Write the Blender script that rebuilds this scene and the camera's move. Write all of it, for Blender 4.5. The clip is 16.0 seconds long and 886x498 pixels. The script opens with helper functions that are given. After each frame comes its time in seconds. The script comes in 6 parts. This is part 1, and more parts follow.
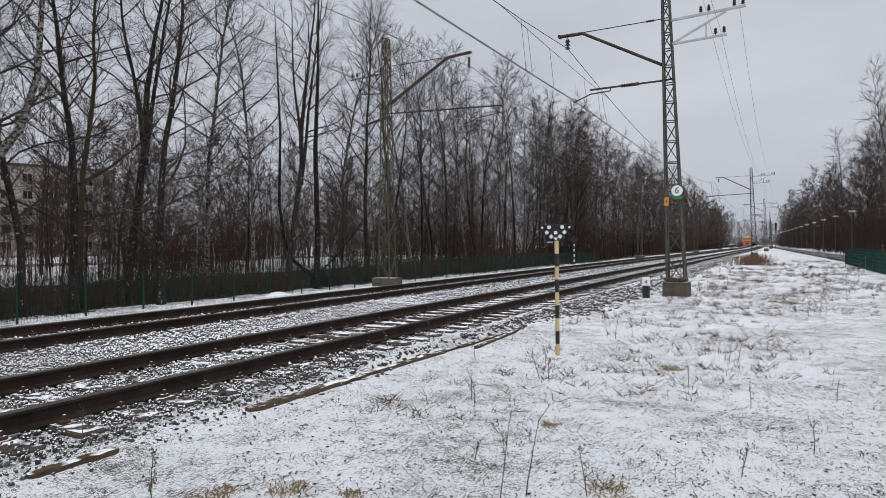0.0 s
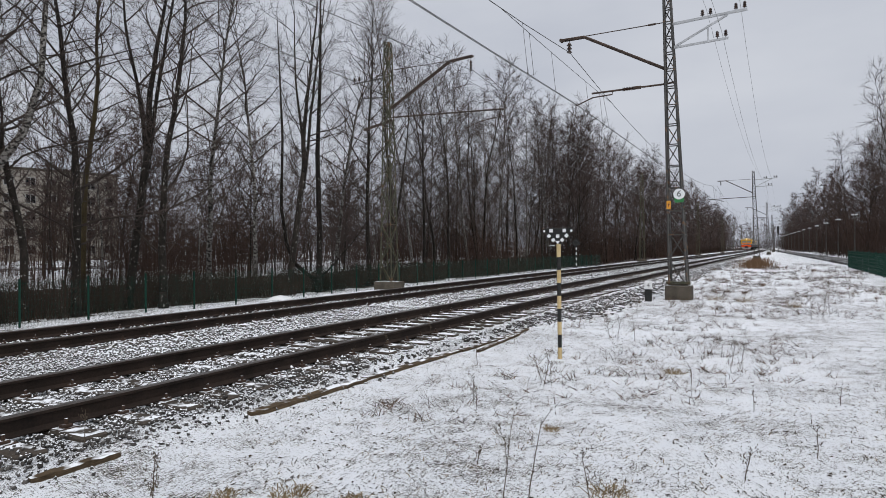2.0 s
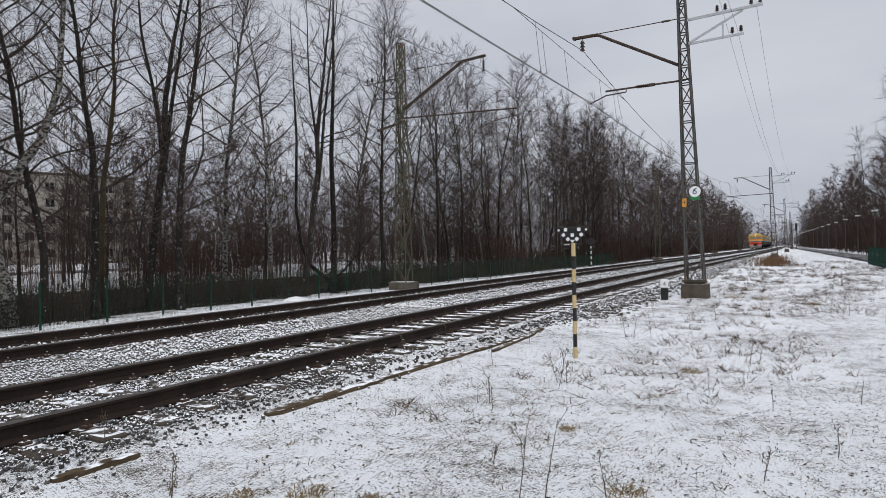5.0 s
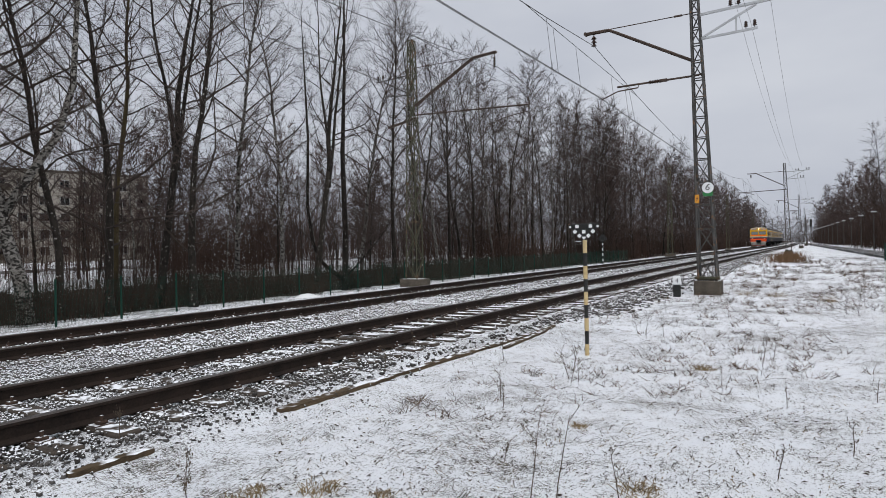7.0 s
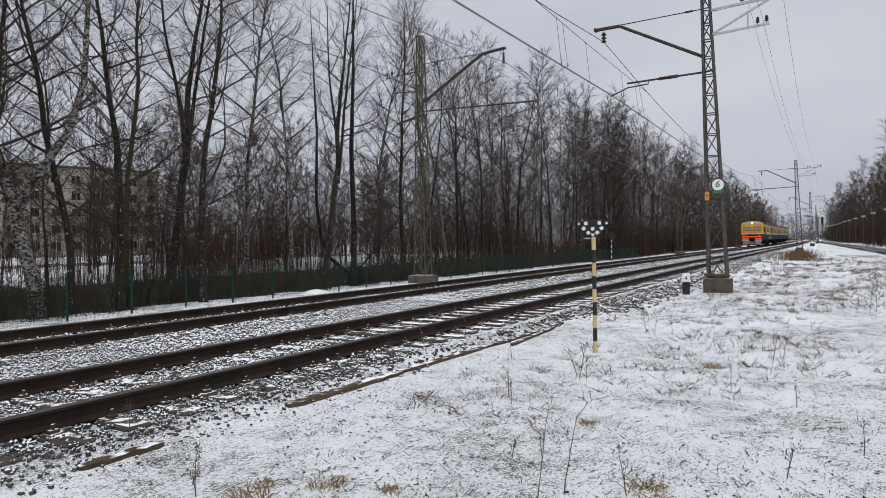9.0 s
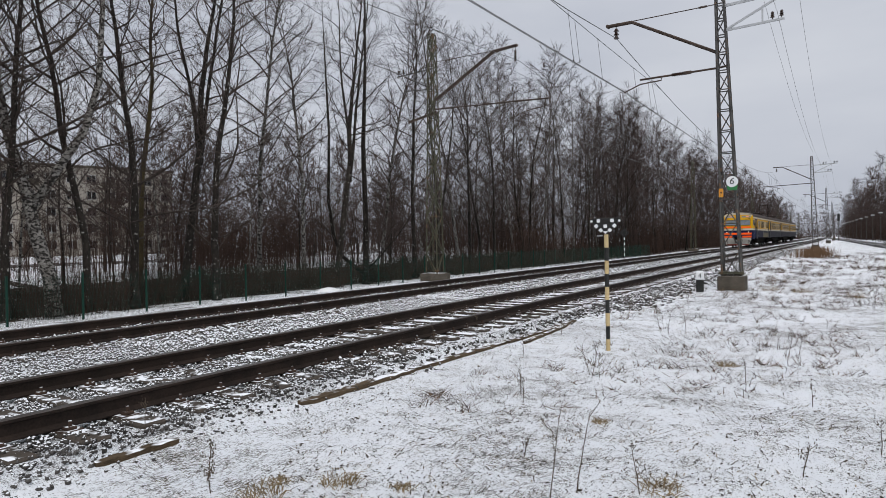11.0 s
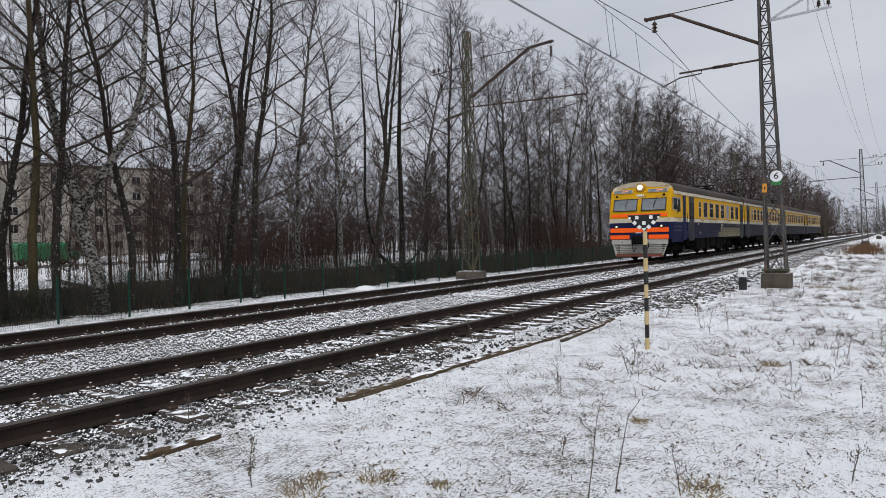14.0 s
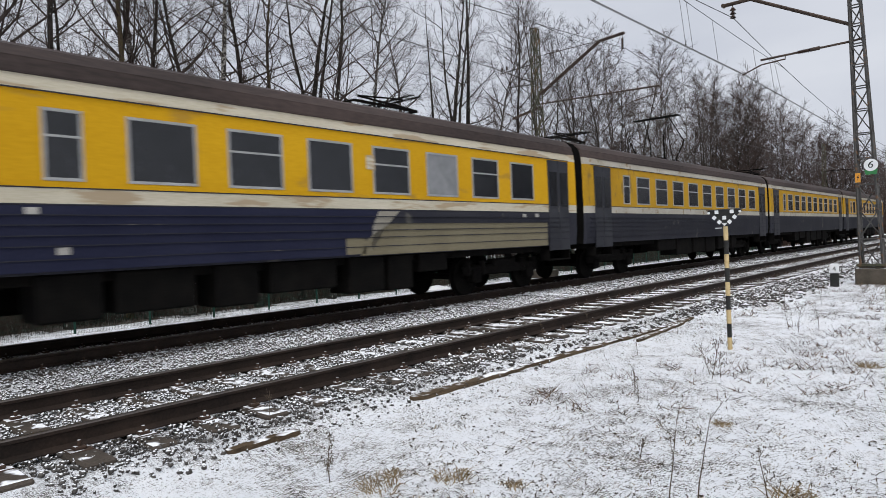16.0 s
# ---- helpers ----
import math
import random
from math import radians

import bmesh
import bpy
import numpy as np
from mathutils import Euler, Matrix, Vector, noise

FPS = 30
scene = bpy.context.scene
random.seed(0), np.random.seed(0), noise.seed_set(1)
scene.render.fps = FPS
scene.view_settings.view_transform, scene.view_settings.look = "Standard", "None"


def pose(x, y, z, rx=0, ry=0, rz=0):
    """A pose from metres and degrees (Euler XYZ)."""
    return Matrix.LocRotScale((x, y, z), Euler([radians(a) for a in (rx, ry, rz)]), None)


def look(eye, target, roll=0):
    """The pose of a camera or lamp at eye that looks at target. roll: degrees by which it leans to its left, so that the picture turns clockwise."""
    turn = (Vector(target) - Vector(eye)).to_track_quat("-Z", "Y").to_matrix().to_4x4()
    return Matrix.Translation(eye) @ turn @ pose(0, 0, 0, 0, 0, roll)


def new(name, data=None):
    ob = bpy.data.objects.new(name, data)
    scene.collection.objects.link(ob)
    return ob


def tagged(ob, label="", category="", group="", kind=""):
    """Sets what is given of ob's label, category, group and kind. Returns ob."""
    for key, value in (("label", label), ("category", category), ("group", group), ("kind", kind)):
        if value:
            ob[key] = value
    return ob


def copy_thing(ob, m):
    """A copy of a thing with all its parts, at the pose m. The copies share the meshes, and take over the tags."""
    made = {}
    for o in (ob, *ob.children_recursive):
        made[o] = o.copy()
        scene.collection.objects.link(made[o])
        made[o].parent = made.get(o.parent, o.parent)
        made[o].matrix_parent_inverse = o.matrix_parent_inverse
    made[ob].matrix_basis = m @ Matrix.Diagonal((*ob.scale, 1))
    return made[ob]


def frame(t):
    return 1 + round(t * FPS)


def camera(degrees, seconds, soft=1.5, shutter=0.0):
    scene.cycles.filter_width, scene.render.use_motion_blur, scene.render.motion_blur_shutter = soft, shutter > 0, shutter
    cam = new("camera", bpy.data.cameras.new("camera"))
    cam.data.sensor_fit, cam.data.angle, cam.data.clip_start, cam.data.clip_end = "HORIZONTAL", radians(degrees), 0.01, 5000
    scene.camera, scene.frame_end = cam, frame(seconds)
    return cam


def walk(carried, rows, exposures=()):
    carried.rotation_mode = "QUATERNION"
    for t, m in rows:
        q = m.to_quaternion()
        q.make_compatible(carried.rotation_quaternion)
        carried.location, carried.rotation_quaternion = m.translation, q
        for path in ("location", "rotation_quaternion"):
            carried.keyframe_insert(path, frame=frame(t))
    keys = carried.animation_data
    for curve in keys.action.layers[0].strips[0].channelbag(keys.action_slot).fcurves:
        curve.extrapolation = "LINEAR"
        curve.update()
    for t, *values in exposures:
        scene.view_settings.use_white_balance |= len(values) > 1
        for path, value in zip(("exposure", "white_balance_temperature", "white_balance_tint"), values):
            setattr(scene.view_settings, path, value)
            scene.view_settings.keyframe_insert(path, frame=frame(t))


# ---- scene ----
EYE = (0.0, 0.0, 1.71)
# seconds, tilt, lean, heading
TURNS = [
    (0.0, 89.60, 0.30, 27.25),
    (0.5, 89.70, 0.33, 27.29),
    (1.0, 89.80, 0.39, 27.24),
    (1.5, 89.86, 0.37, 27.32),
    (2.0, 89.92, 0.34, 27.43),
    (2.5, 89.96, 0.35, 27.59),
    (3.0, 89.99, 0.41, 27.81),
    (3.5, 89.99, 0.58, 28.02),
    (4.0, 89.99, 0.56, 28.23),
    (4.5, 89.96, 0.60, 28.44),
    (5.0, 89.94, 0.83, 28.70),
    (7.5, 89.60, 0.92, 29.88),
    (8.0, 89.51, 0.92, 30.03),
    (8.5, 89.43, 0.75, 30.20),
    (9.0, 89.37, 0.71, 30.44),
    (11.5, 89.16, 0.82, 31.85),
    (12.0, 89.13, 0.81, 32.21),
    (12.5, 89.15, 0.96, 32.49),
    (13.0, 89.13, 0.99, 32.96),
    (13.5, 89.13, 1.09, 33.84),
    (14.0, 89.08, 1.16, 34.72),
    (14.5, 89.10, 1.53, 35.49),
    (15.0, 89.10, 1.87, 36.87),
    (15.5, 89.19, 2.14, 39.53),
    (16.0, 89.22, 2.11, 41.05),
]
cam = camera(69.5, 16.0, soft=0.8, shutter=0.18)
walk(cam, [(t, pose(*EYE, a, b, c)) for t, a, b, c in TURNS], [(0.0, 0.16), (14.0, 0.18), (15.0, 0.2), (16.0, 0.36)])

# ---- sky and light: overcast winter day ----
world = bpy.data.worlds.new("sky")
scene.world = world
world.use_nodes = True
wn, wl = world.node_tree.nodes, world.node_tree.links
wn.clear()
sky = wn.new("ShaderNodeTexSky")
sky.sky_type, sky.sun_disc = "NISHITA", False
sky.sun_elevation, sky.sun_rotation = radians(24), radians(120)
sky.air_density, sky.dust_density, sky.ozone_density = 1.0, 4.0, 1.0
grey = wn.new("ShaderNodeHueSaturation")
grey.inputs["Saturation"].default_value = 0.12
wl.new(sky.outputs["Color"], grey.inputs["Color"])
coord = wn.new("ShaderNodeTexCoord")
stretch = wn.new("ShaderNodeMapping")
stretch.inputs["Scale"].default_value = (1.0, 1.0, 3.0)
wl.new(coord.outputs["Generated"], stretch.inputs["Vector"])
clouds = wn.new("ShaderNodeTexNoise")
clouds.inputs["Scale"].default_value, clouds.inputs["Detail"].default_value = 2.2, 5.0
wl.new(stretch.outputs["Vector"], clouds.inputs["Vector"])
ramp = wn.new("ShaderNodeValToRGB")
ramp.color_ramp.elements[0].position, ramp.color_ramp.elements[0].color = 0.3, (4.45, 4.75, 5.5, 1)
ramp.color_ramp.elements[1].position, ramp.color_ramp.elements[1].color = 0.75, (5.9, 6.15, 6.7, 1)
wl.new(clouds.outputs["Fac"], ramp.inputs["Fac"])
veil = wn.new("ShaderNodeMix")
veil.data_type = "RGBA"
veil.inputs["Factor"].default_value = 0.9
wl.new(grey.outputs["Color"], veil.inputs["A"])
wl.new(ramp.outputs["Color"], veil.inputs["B"])
back = wn.new("ShaderNodeBackground")
back.inputs["Strength"].default_value = 0.1
wl.new(veil.outputs["Result"], back.inputs["Color"])
wl.new(back.outputs["Background"], wn.new("ShaderNodeOutputWorld").inputs["Surface"])
sun_data = bpy.data.lights.new("sun", "SUN")
sun_data.energy, sun_data.angle, sun_data.color = 1.55, radians(35), (1.0, 0.985, 0.97)
sun = new("sun", sun_data)
sun.matrix_world = look((15, -22, 42), (0, 0, 0))

# ---- materials ----
def material(name, c1, c2, rough=0.8, metal=0.0, scale=6.0, fine=60.0, bump=0.2, mix=0.5, snow=0.0, stretch=(1, 1, 1), spot=None, spot_at=0.62, by_object=0.0, snow_scale=7.0):
    """Two colours mixed by coarse and fine noise, with fine relief; spot: a third colour in patches; snow: cover on faces that look up."""
    m = bpy.data.materials.new(name)
    m.use_nodes = True
    n, l = m.node_tree.nodes, m.node_tree.links
    bsdf = n["Principled BSDF"]
    co = n.new("ShaderNodeTexCoord")
    mp = n.new("ShaderNodeMapping")
    mp.inputs["Scale"].default_value = stretch
    l.new(co.outputs["Object"], mp.inputs["Vector"])

    def noise_at(s, detail=4.0):
        t = n.new("ShaderNodeTexNoise")
        t.inputs["Scale"].default_value, t.inputs["Detail"].default_value = s, detail
        l.new(mp.outputs["Vector"], t.inputs["Vector"])
        return t.outputs["Fac"]

    def blend(fac, a, b):
        x = n.new("ShaderNodeMix")
        x.data_type = "RGBA"
        l.new(fac, x.inputs["Factor"])
        for sock, v in (("A", a), ("B", b)):
            if isinstance(v, tuple):
                x.inputs[sock].default_value = (*v, 1)
            else:
                l.new(v, x.inputs[sock])
        return x.outputs["Result"]

    def sharpen(fac, lo, hi):
        r = n.new("ShaderNodeMapRange")
        r.inputs["From Min"].default_value, r.inputs["From Max"].default_value = lo, hi
        l.new(fac, r.inputs["Value"])
        return r.outputs["Result"]

    big, small = noise_at(scale), noise_at(fine, 3.0)
    half = n.new("ShaderNodeMix")
    half.inputs["Factor"].default_value = 0.45
    l.new(big, half.inputs["A"])
    l.new(small, half.inputs["B"])
    col = blend(sharpen(half.outputs["Result"], mix - 0.16, mix + 0.16), c1, c2)
    if spot:
        col = blend(sharpen(noise_at(scale * 2.3), spot_at, spot_at + 0.06), col, spot)
    if by_object:
        info = n.new("ShaderNodeObjectInfo")
        hsv = n.new("ShaderNodeHueSaturation")
        l.new(col, hsv.inputs["Color"])
        r = n.new("ShaderNodeMapRange")
        r.inputs["To Min"].default_value, r.inputs["To Max"].default_value = 1 - by_object, 1 + by_object
        l.new(info.outputs["Random"], r.inputs["Value"])
        l.new(r.outputs["Result"], hsv.inputs["Value"])
        col = hsv.outputs["Color"]
    if snow:
        geo = n.new("ShaderNodeNewGeometry")
        sep = n.new("ShaderNodeSeparateXYZ")
        l.new(geo.outputs["Normal"], sep.inputs["Vector"])
        add = n.new("ShaderNodeMath")
        add.operation = "ADD"
        l.new(sep.outputs["Z"], add.inputs[0])
        patch = n.new("ShaderNodeTexNoise")
        patch.inputs["Scale"].default_value = snow_scale
        pos = n.new("ShaderNodeNewGeometry")
        l.new(pos.outputs["Position"], patch.inputs["Vector"])
        l.new(patch.outputs["Fac"], add.inputs[1])
        col = blend(sharpen(add.outputs["Value"], 1.9 - snow, 2.02 - snow), col, (0.87, 0.89, 0.92))
    l.new(col, bsdf.inputs["Base Color"])
    bsdf.inputs["Roughness"].default_value, bsdf.inputs["Metallic"].default_value = rough, metal
    bsdf.inputs["Specular IOR Level"].default_value = 0.5 if rough < 0.32 else (0.05 if rough > 0.94 else (0.08 if 0.58 < rough < 0.62 else 0.2))
    if bump:
        b = n.new("ShaderNodeBump")
        b.inputs["Strength"].default_value, b.inputs["Distance"].default_value = bump, 0.02
        l.new(half.outputs["Result"], b.inputs["Height"])
        l.new(b.outputs["Normal"], bsdf.inputs["Normal"])
    return m


def glow(name, colour, strength):
    m = bpy.data.materials.new(name)
    m.use_nodes = True
    b = m.node_tree.nodes["Principled BSDF"]
    b.inputs["Base Color"].default_value = (*colour, 1)
    b.inputs["Emission Color"].default_value = (*colour, 1)
    b.inputs["Emission Strength"].default_value = strength
    return m


def snow_ground(name, lo, hi, dark, light, fine=26.0):
    """Thin snow over short dead grass: patches at several scales."""
    m = bpy.data.materials.new(name)
    m.use_nodes = True
    n, l = m.node_tree.nodes, m.node_tree.links
    bsdf = n["Principled BSDF"]
    geo = n.new("ShaderNodeNewGeometry")

    def noise_at(s, detail, rough=0.55, stretch=None):
        t = n.new("ShaderNodeTexNoise")
        t.inputs["Scale"].default_value, t.inputs["Detail"].default_value, t.inputs["Roughness"].default_value = s, detail, rough
        if stretch:
            mp = n.new("ShaderNodeMapping")
            mp.inputs["Scale"].default_value, mp.inputs["Rotation"].default_value = stretch, (0, 0, 0.5)
            l.new(geo.outputs["Position"], mp.inputs["Vector"])
            l.new(mp.outputs["Vector"], t.inputs["Vector"])
        else:
            l.new(geo.outputs["Position"], t.inputs["Vector"])
        return t.outputs["Fac"]

    def maths(op, a, b):
        x = n.new("ShaderNodeMath")
        x.operation = op
        for i, v in enumerate((a, b)):
            if isinstance(v, float):
                x.inputs[i].default_value = v
            else:
                l.new(v, x.inputs[i])
        return x.outputs["Value"]

    def ranged(v, lo, hi):
        r = n.new("ShaderNodeMapRange")
        r.inputs["From Min"].default_value, r.inputs["From Max"].default_value = lo, hi
        l.new(v, r.inputs["Value"])
        return r.outputs["Result"]

    def blend(fac, a, b):
        x = n.new("ShaderNodeMix")
        x.data_type = "RGBA"
        l.new(fac, x.inputs["Factor"])
        for sock, v in (("A", a), ("B", b)):
            if isinstance(v, tuple):
                x.inputs[sock].default_value = (*v, 1)
            else:
                l.new(v, x.inputs[sock])
        return x.outputs["Result"]

    coarse, mid = noise_at(0.55, 4.0), noise_at(3.2, 5.0, 0.65)
    blades = maths("MAXIMUM", noise_at(fine, 5.0, 0.72, (1.0, 3.4, 1.0)), noise_at(fine * 0.8, 5.0, 0.72, (3.4, 1.0, 1.0)))
    amount = maths("ADD", maths("MULTIPLY", coarse, 0.24), maths("ADD", maths("MULTIPLY", mid, 0.28), maths("MULTIPLY", blades, 1.0)))
    bare = ranged(amount, lo, hi)
    soil = blend(ranged(noise_at(9.0, 3.0), 0.35, 0.65), dark, light)
    white = blend(ranged(mid, 0.3, 0.7), (0.86, 0.885, 0.925), (0.935, 0.95, 0.97))
    l.new(blend(bare, white, soil), bsdf.inputs["Base Color"])
    bsdf.inputs["Roughness"].default_value = 0.85
    bsdf.inputs["Specular IOR Level"].default_value = 0.2
    bump = n.new("ShaderNodeBump")
    bump.inputs["Strength"].default_value, bump.inputs["Distance"].default_value = 0.7, 0.04
    l.new(amount, bump.inputs["Height"])
    l.new(bump.outputs["Normal"], bsdf.inputs["Normal"])
    return m


SNOW = snow_ground("thin_snow_on_grass", 0.838, 0.864, (0.020, 0.017, 0.013), (0.10, 0.080, 0.052), 34.0)
GRAVEL = snow_ground("snowy_gravel_bed", 0.79, 0.85, (0.035, 0.032, 0.029), (0.12, 0.112, 0.10), 34.0)
SNOW_THIN = snow_ground("trodden_thin_snow", 0.80, 0.87, (0.030, 0.026, 0.021), (0.11, 0.09, 0.065), 16.0)
LITTER = snow_ground("leaf_litter_with_snow", 0.62, 0.72, (0.022, 0.016, 0.012), (0.075, 0.052, 0.036), 12.0)
STONE = material("crushed_stone", (0.035, 0.033, 0.031), (0.17, 0.16, 0.15), 0.9, 0, 3.0, 40.0, 0.3, snow=0.80, snow_scale=7.0)
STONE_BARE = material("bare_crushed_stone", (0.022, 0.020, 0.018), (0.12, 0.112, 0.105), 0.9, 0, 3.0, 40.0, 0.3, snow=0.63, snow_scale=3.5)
RAIL_SIDE = material("rusty_rail", (0.012, 0.0085, 0.007), (0.036, 0.024, 0.018), 0.75, 0.1, 3.0, 50.0, 0.2)
RAIL_TOP = material("worn_rail_head", (0.10, 0.085, 0.075), (0.17, 0.15, 0.14), 0.35, 0.8, 2.0, 40.0, 0.05)
SLEEPER = material("weathered_sleeper", (0.03, 0.025, 0.02), (0.085, 0.07, 0.058), 0.9, 0, 4.0, 60.0, 0.4, snow=0.43, snow_scale=6.0)
SLEEPER_SNOWY = material("snow_covered_sleeper", (0.03, 0.025, 0.02), (0.085, 0.07, 0.058), 0.9, 0, 4.0, 60.0, 0.4, snow=0.56, snow_scale=4.0)
IRON = material("dark_iron_fastening", (0.03, 0.02, 0.016), (0.08, 0.05, 0.035), 0.8, 0.2, 8.0, 80.0, 0.2, snow=0.5)
STEEL = material("grey_painted_steel", (0.048, 0.047, 0.045), (0.112, 0.108, 0.104), 0.6, 0.25, 2.5, 30.0, 0.15, spot=(0.16, 0.10, 0.065), spot_at=0.6)
STEEL_PALE = material("pale_galvanised_steel", (0.36, 0.37, 0.38), (0.50, 0.51, 0.52), 0.5, 0.4, 3.0, 30.0, 0.1)
STEEL_OLD = material("mossy_old_steel", (0.04, 0.042, 0.027), (0.10, 0.095, 0.065), 0.85, 0.1, 2.0, 25.0, 0.3, spot=(0.12, 0.075, 0.045), spot_at=0.57)
ARM_RUST = material("rusty_arm_steel", (0.045, 0.035, 0.03), (0.10, 0.07, 0.055), 0.75, 0.2, 3.0, 40.0, 0.15)
WIRE = material("dark_wire", (0.05, 0.05, 0.05), (0.10, 0.095, 0.09), 0.6, 0.5, 2.0, 20.0, 0.0)
CERAMIC = material("brown_ceramic", (0.025, 0.014, 0.011), (0.05, 0.028, 0.02), 0.25, 0, 5.0, 30.0, 0.0)
CONCRETE = material("wet_concrete", (0.042, 0.036, 0.028), (0.115, 0.098, 0.078), 0.9, 0, 3.0, 40.0, 0.4, snow=0.5)
FENCE_GREEN = material("green_coated_wire", (0.004, 0.027, 0.018), (0.007, 0.042, 0.028), 0.5, 0, 4.0, 40.0, 0.05)
BARK = material("birch_bark", (0.009, 0.0075, 0.006), (0.034, 0.028, 0.023), 0.9, 0, 4.0, 45.0, 1.0, stretch=(1, 1, 0.7), spot=(0.27, 0.26, 0.24), spot_at=0.63, by_object=0.35)
BARK_WHITE = material("white_birch_bark", (0.05, 0.045, 0.04), (0.27, 0.255, 0.235), 0.85, 0, 3.2, 30.0, 0.8, stretch=(1, 1, 1.5), spot=(0.018, 0.016, 0.014), spot_at=0.485, by_object=0.25)
BARK_GREEN = material("greenish_poplar_bark", (0.030, 0.024, 0.013), (0.095, 0.073, 0.035), 0.9, 0, 3.0, 30.0, 0.6, stretch=(1, 1, 0.3), by_object=0.2)
LIMB = material("dark_limb_bark", (0.020, 0.015, 0.012), (0.055, 0.043, 0.036), 0.9, 0, 3.0, 20.0, 0.3, by_object=0.3)
TWIG = material("bare_twigs", (0.028, 0.021, 0.018), (0.075, 0.056, 0.048), 0.9, 0, 0.4, 6.0, 0.0, by_object=0.35)
TWIG_BROWN = material("red_brown_twigs", (0.031, 0.022, 0.019), (0.080, 0.056, 0.049), 0.9, 0, 0.4, 6.0, 0.0, by_object=0.35)
BRUSH = material("red_brown_brush", (0.024, 0.0145, 0.011), (0.066, 0.041, 0.031), 0.9, 0, 0.8, 8.0, 0.0, by_object=0.25)
STRAW = material("dry_straw", (0.13, 0.092, 0.048), (0.31, 0.235, 0.135), 0.9, 0, 3.0, 20.0, 0.0)
GRASS_DARK = material("wet_dead_grass", (0.018, 0.014, 0.010), (0.062, 0.046, 0.030), 0.95, 0, 3.0, 20.0, 0.0)
STALK = material("dry_weed_stalk", (0.05, 0.038, 0.028), (0.13, 0.10, 0.07), 0.9, 0, 5.0, 30.0, 0.0)
WOOD = material("rotten_plank", (0.032, 0.023, 0.014), (0.12, 0.084, 0.05), 0.9, 0, 3.0, 30.0, 0.6, stretch=(6, 0.6, 6), snow=0.44, snow_scale=5.0)
BLACK = material("black_paint", (0.015, 0.015, 0.015), (0.035, 0.035, 0.033), 0.55, 0, 4.0, 30.0, 0.1)
CREAM_POLE = material("cream_paint", (0.46, 0.34, 0.16), (0.60, 0.47, 0.27), 0.6, 0, 5.0, 30.0, 0.1, spot=(0.25, 0.17, 0.09), spot_at=0.66)
WHITE = material("white_enamel", (0.70, 0.71, 0.72), (0.80, 0.81, 0.81), 0.45, 0, 4.0, 30.0, 0.05)
GREEN_PAINT = material("green_enamel", (0.03, 0.16, 0.05), (0.05, 0.22, 0.08), 0.5, 0, 4.0, 30.0, 0.05)
ORANGE = material("orange_plate", (0.60, 0.25, 0.03), (0.70, 0.32, 0.05), 0.5, 0, 4.0, 30.0, 0.05)
REED = material("dead_reed", (0.085, 0.048, 0.026), (0.19, 0.115, 0.065), 0.9, 0, 1.0, 10.0, 0.0)
ASPHALT = material("damp_asphalt", (0.05, 0.048, 0.046), (0.12, 0.115, 0.11), 0.95, 0, 0.5, 30.0, 0.2, spot=(0.55, 0.56, 0.58), spot_at=0.56)


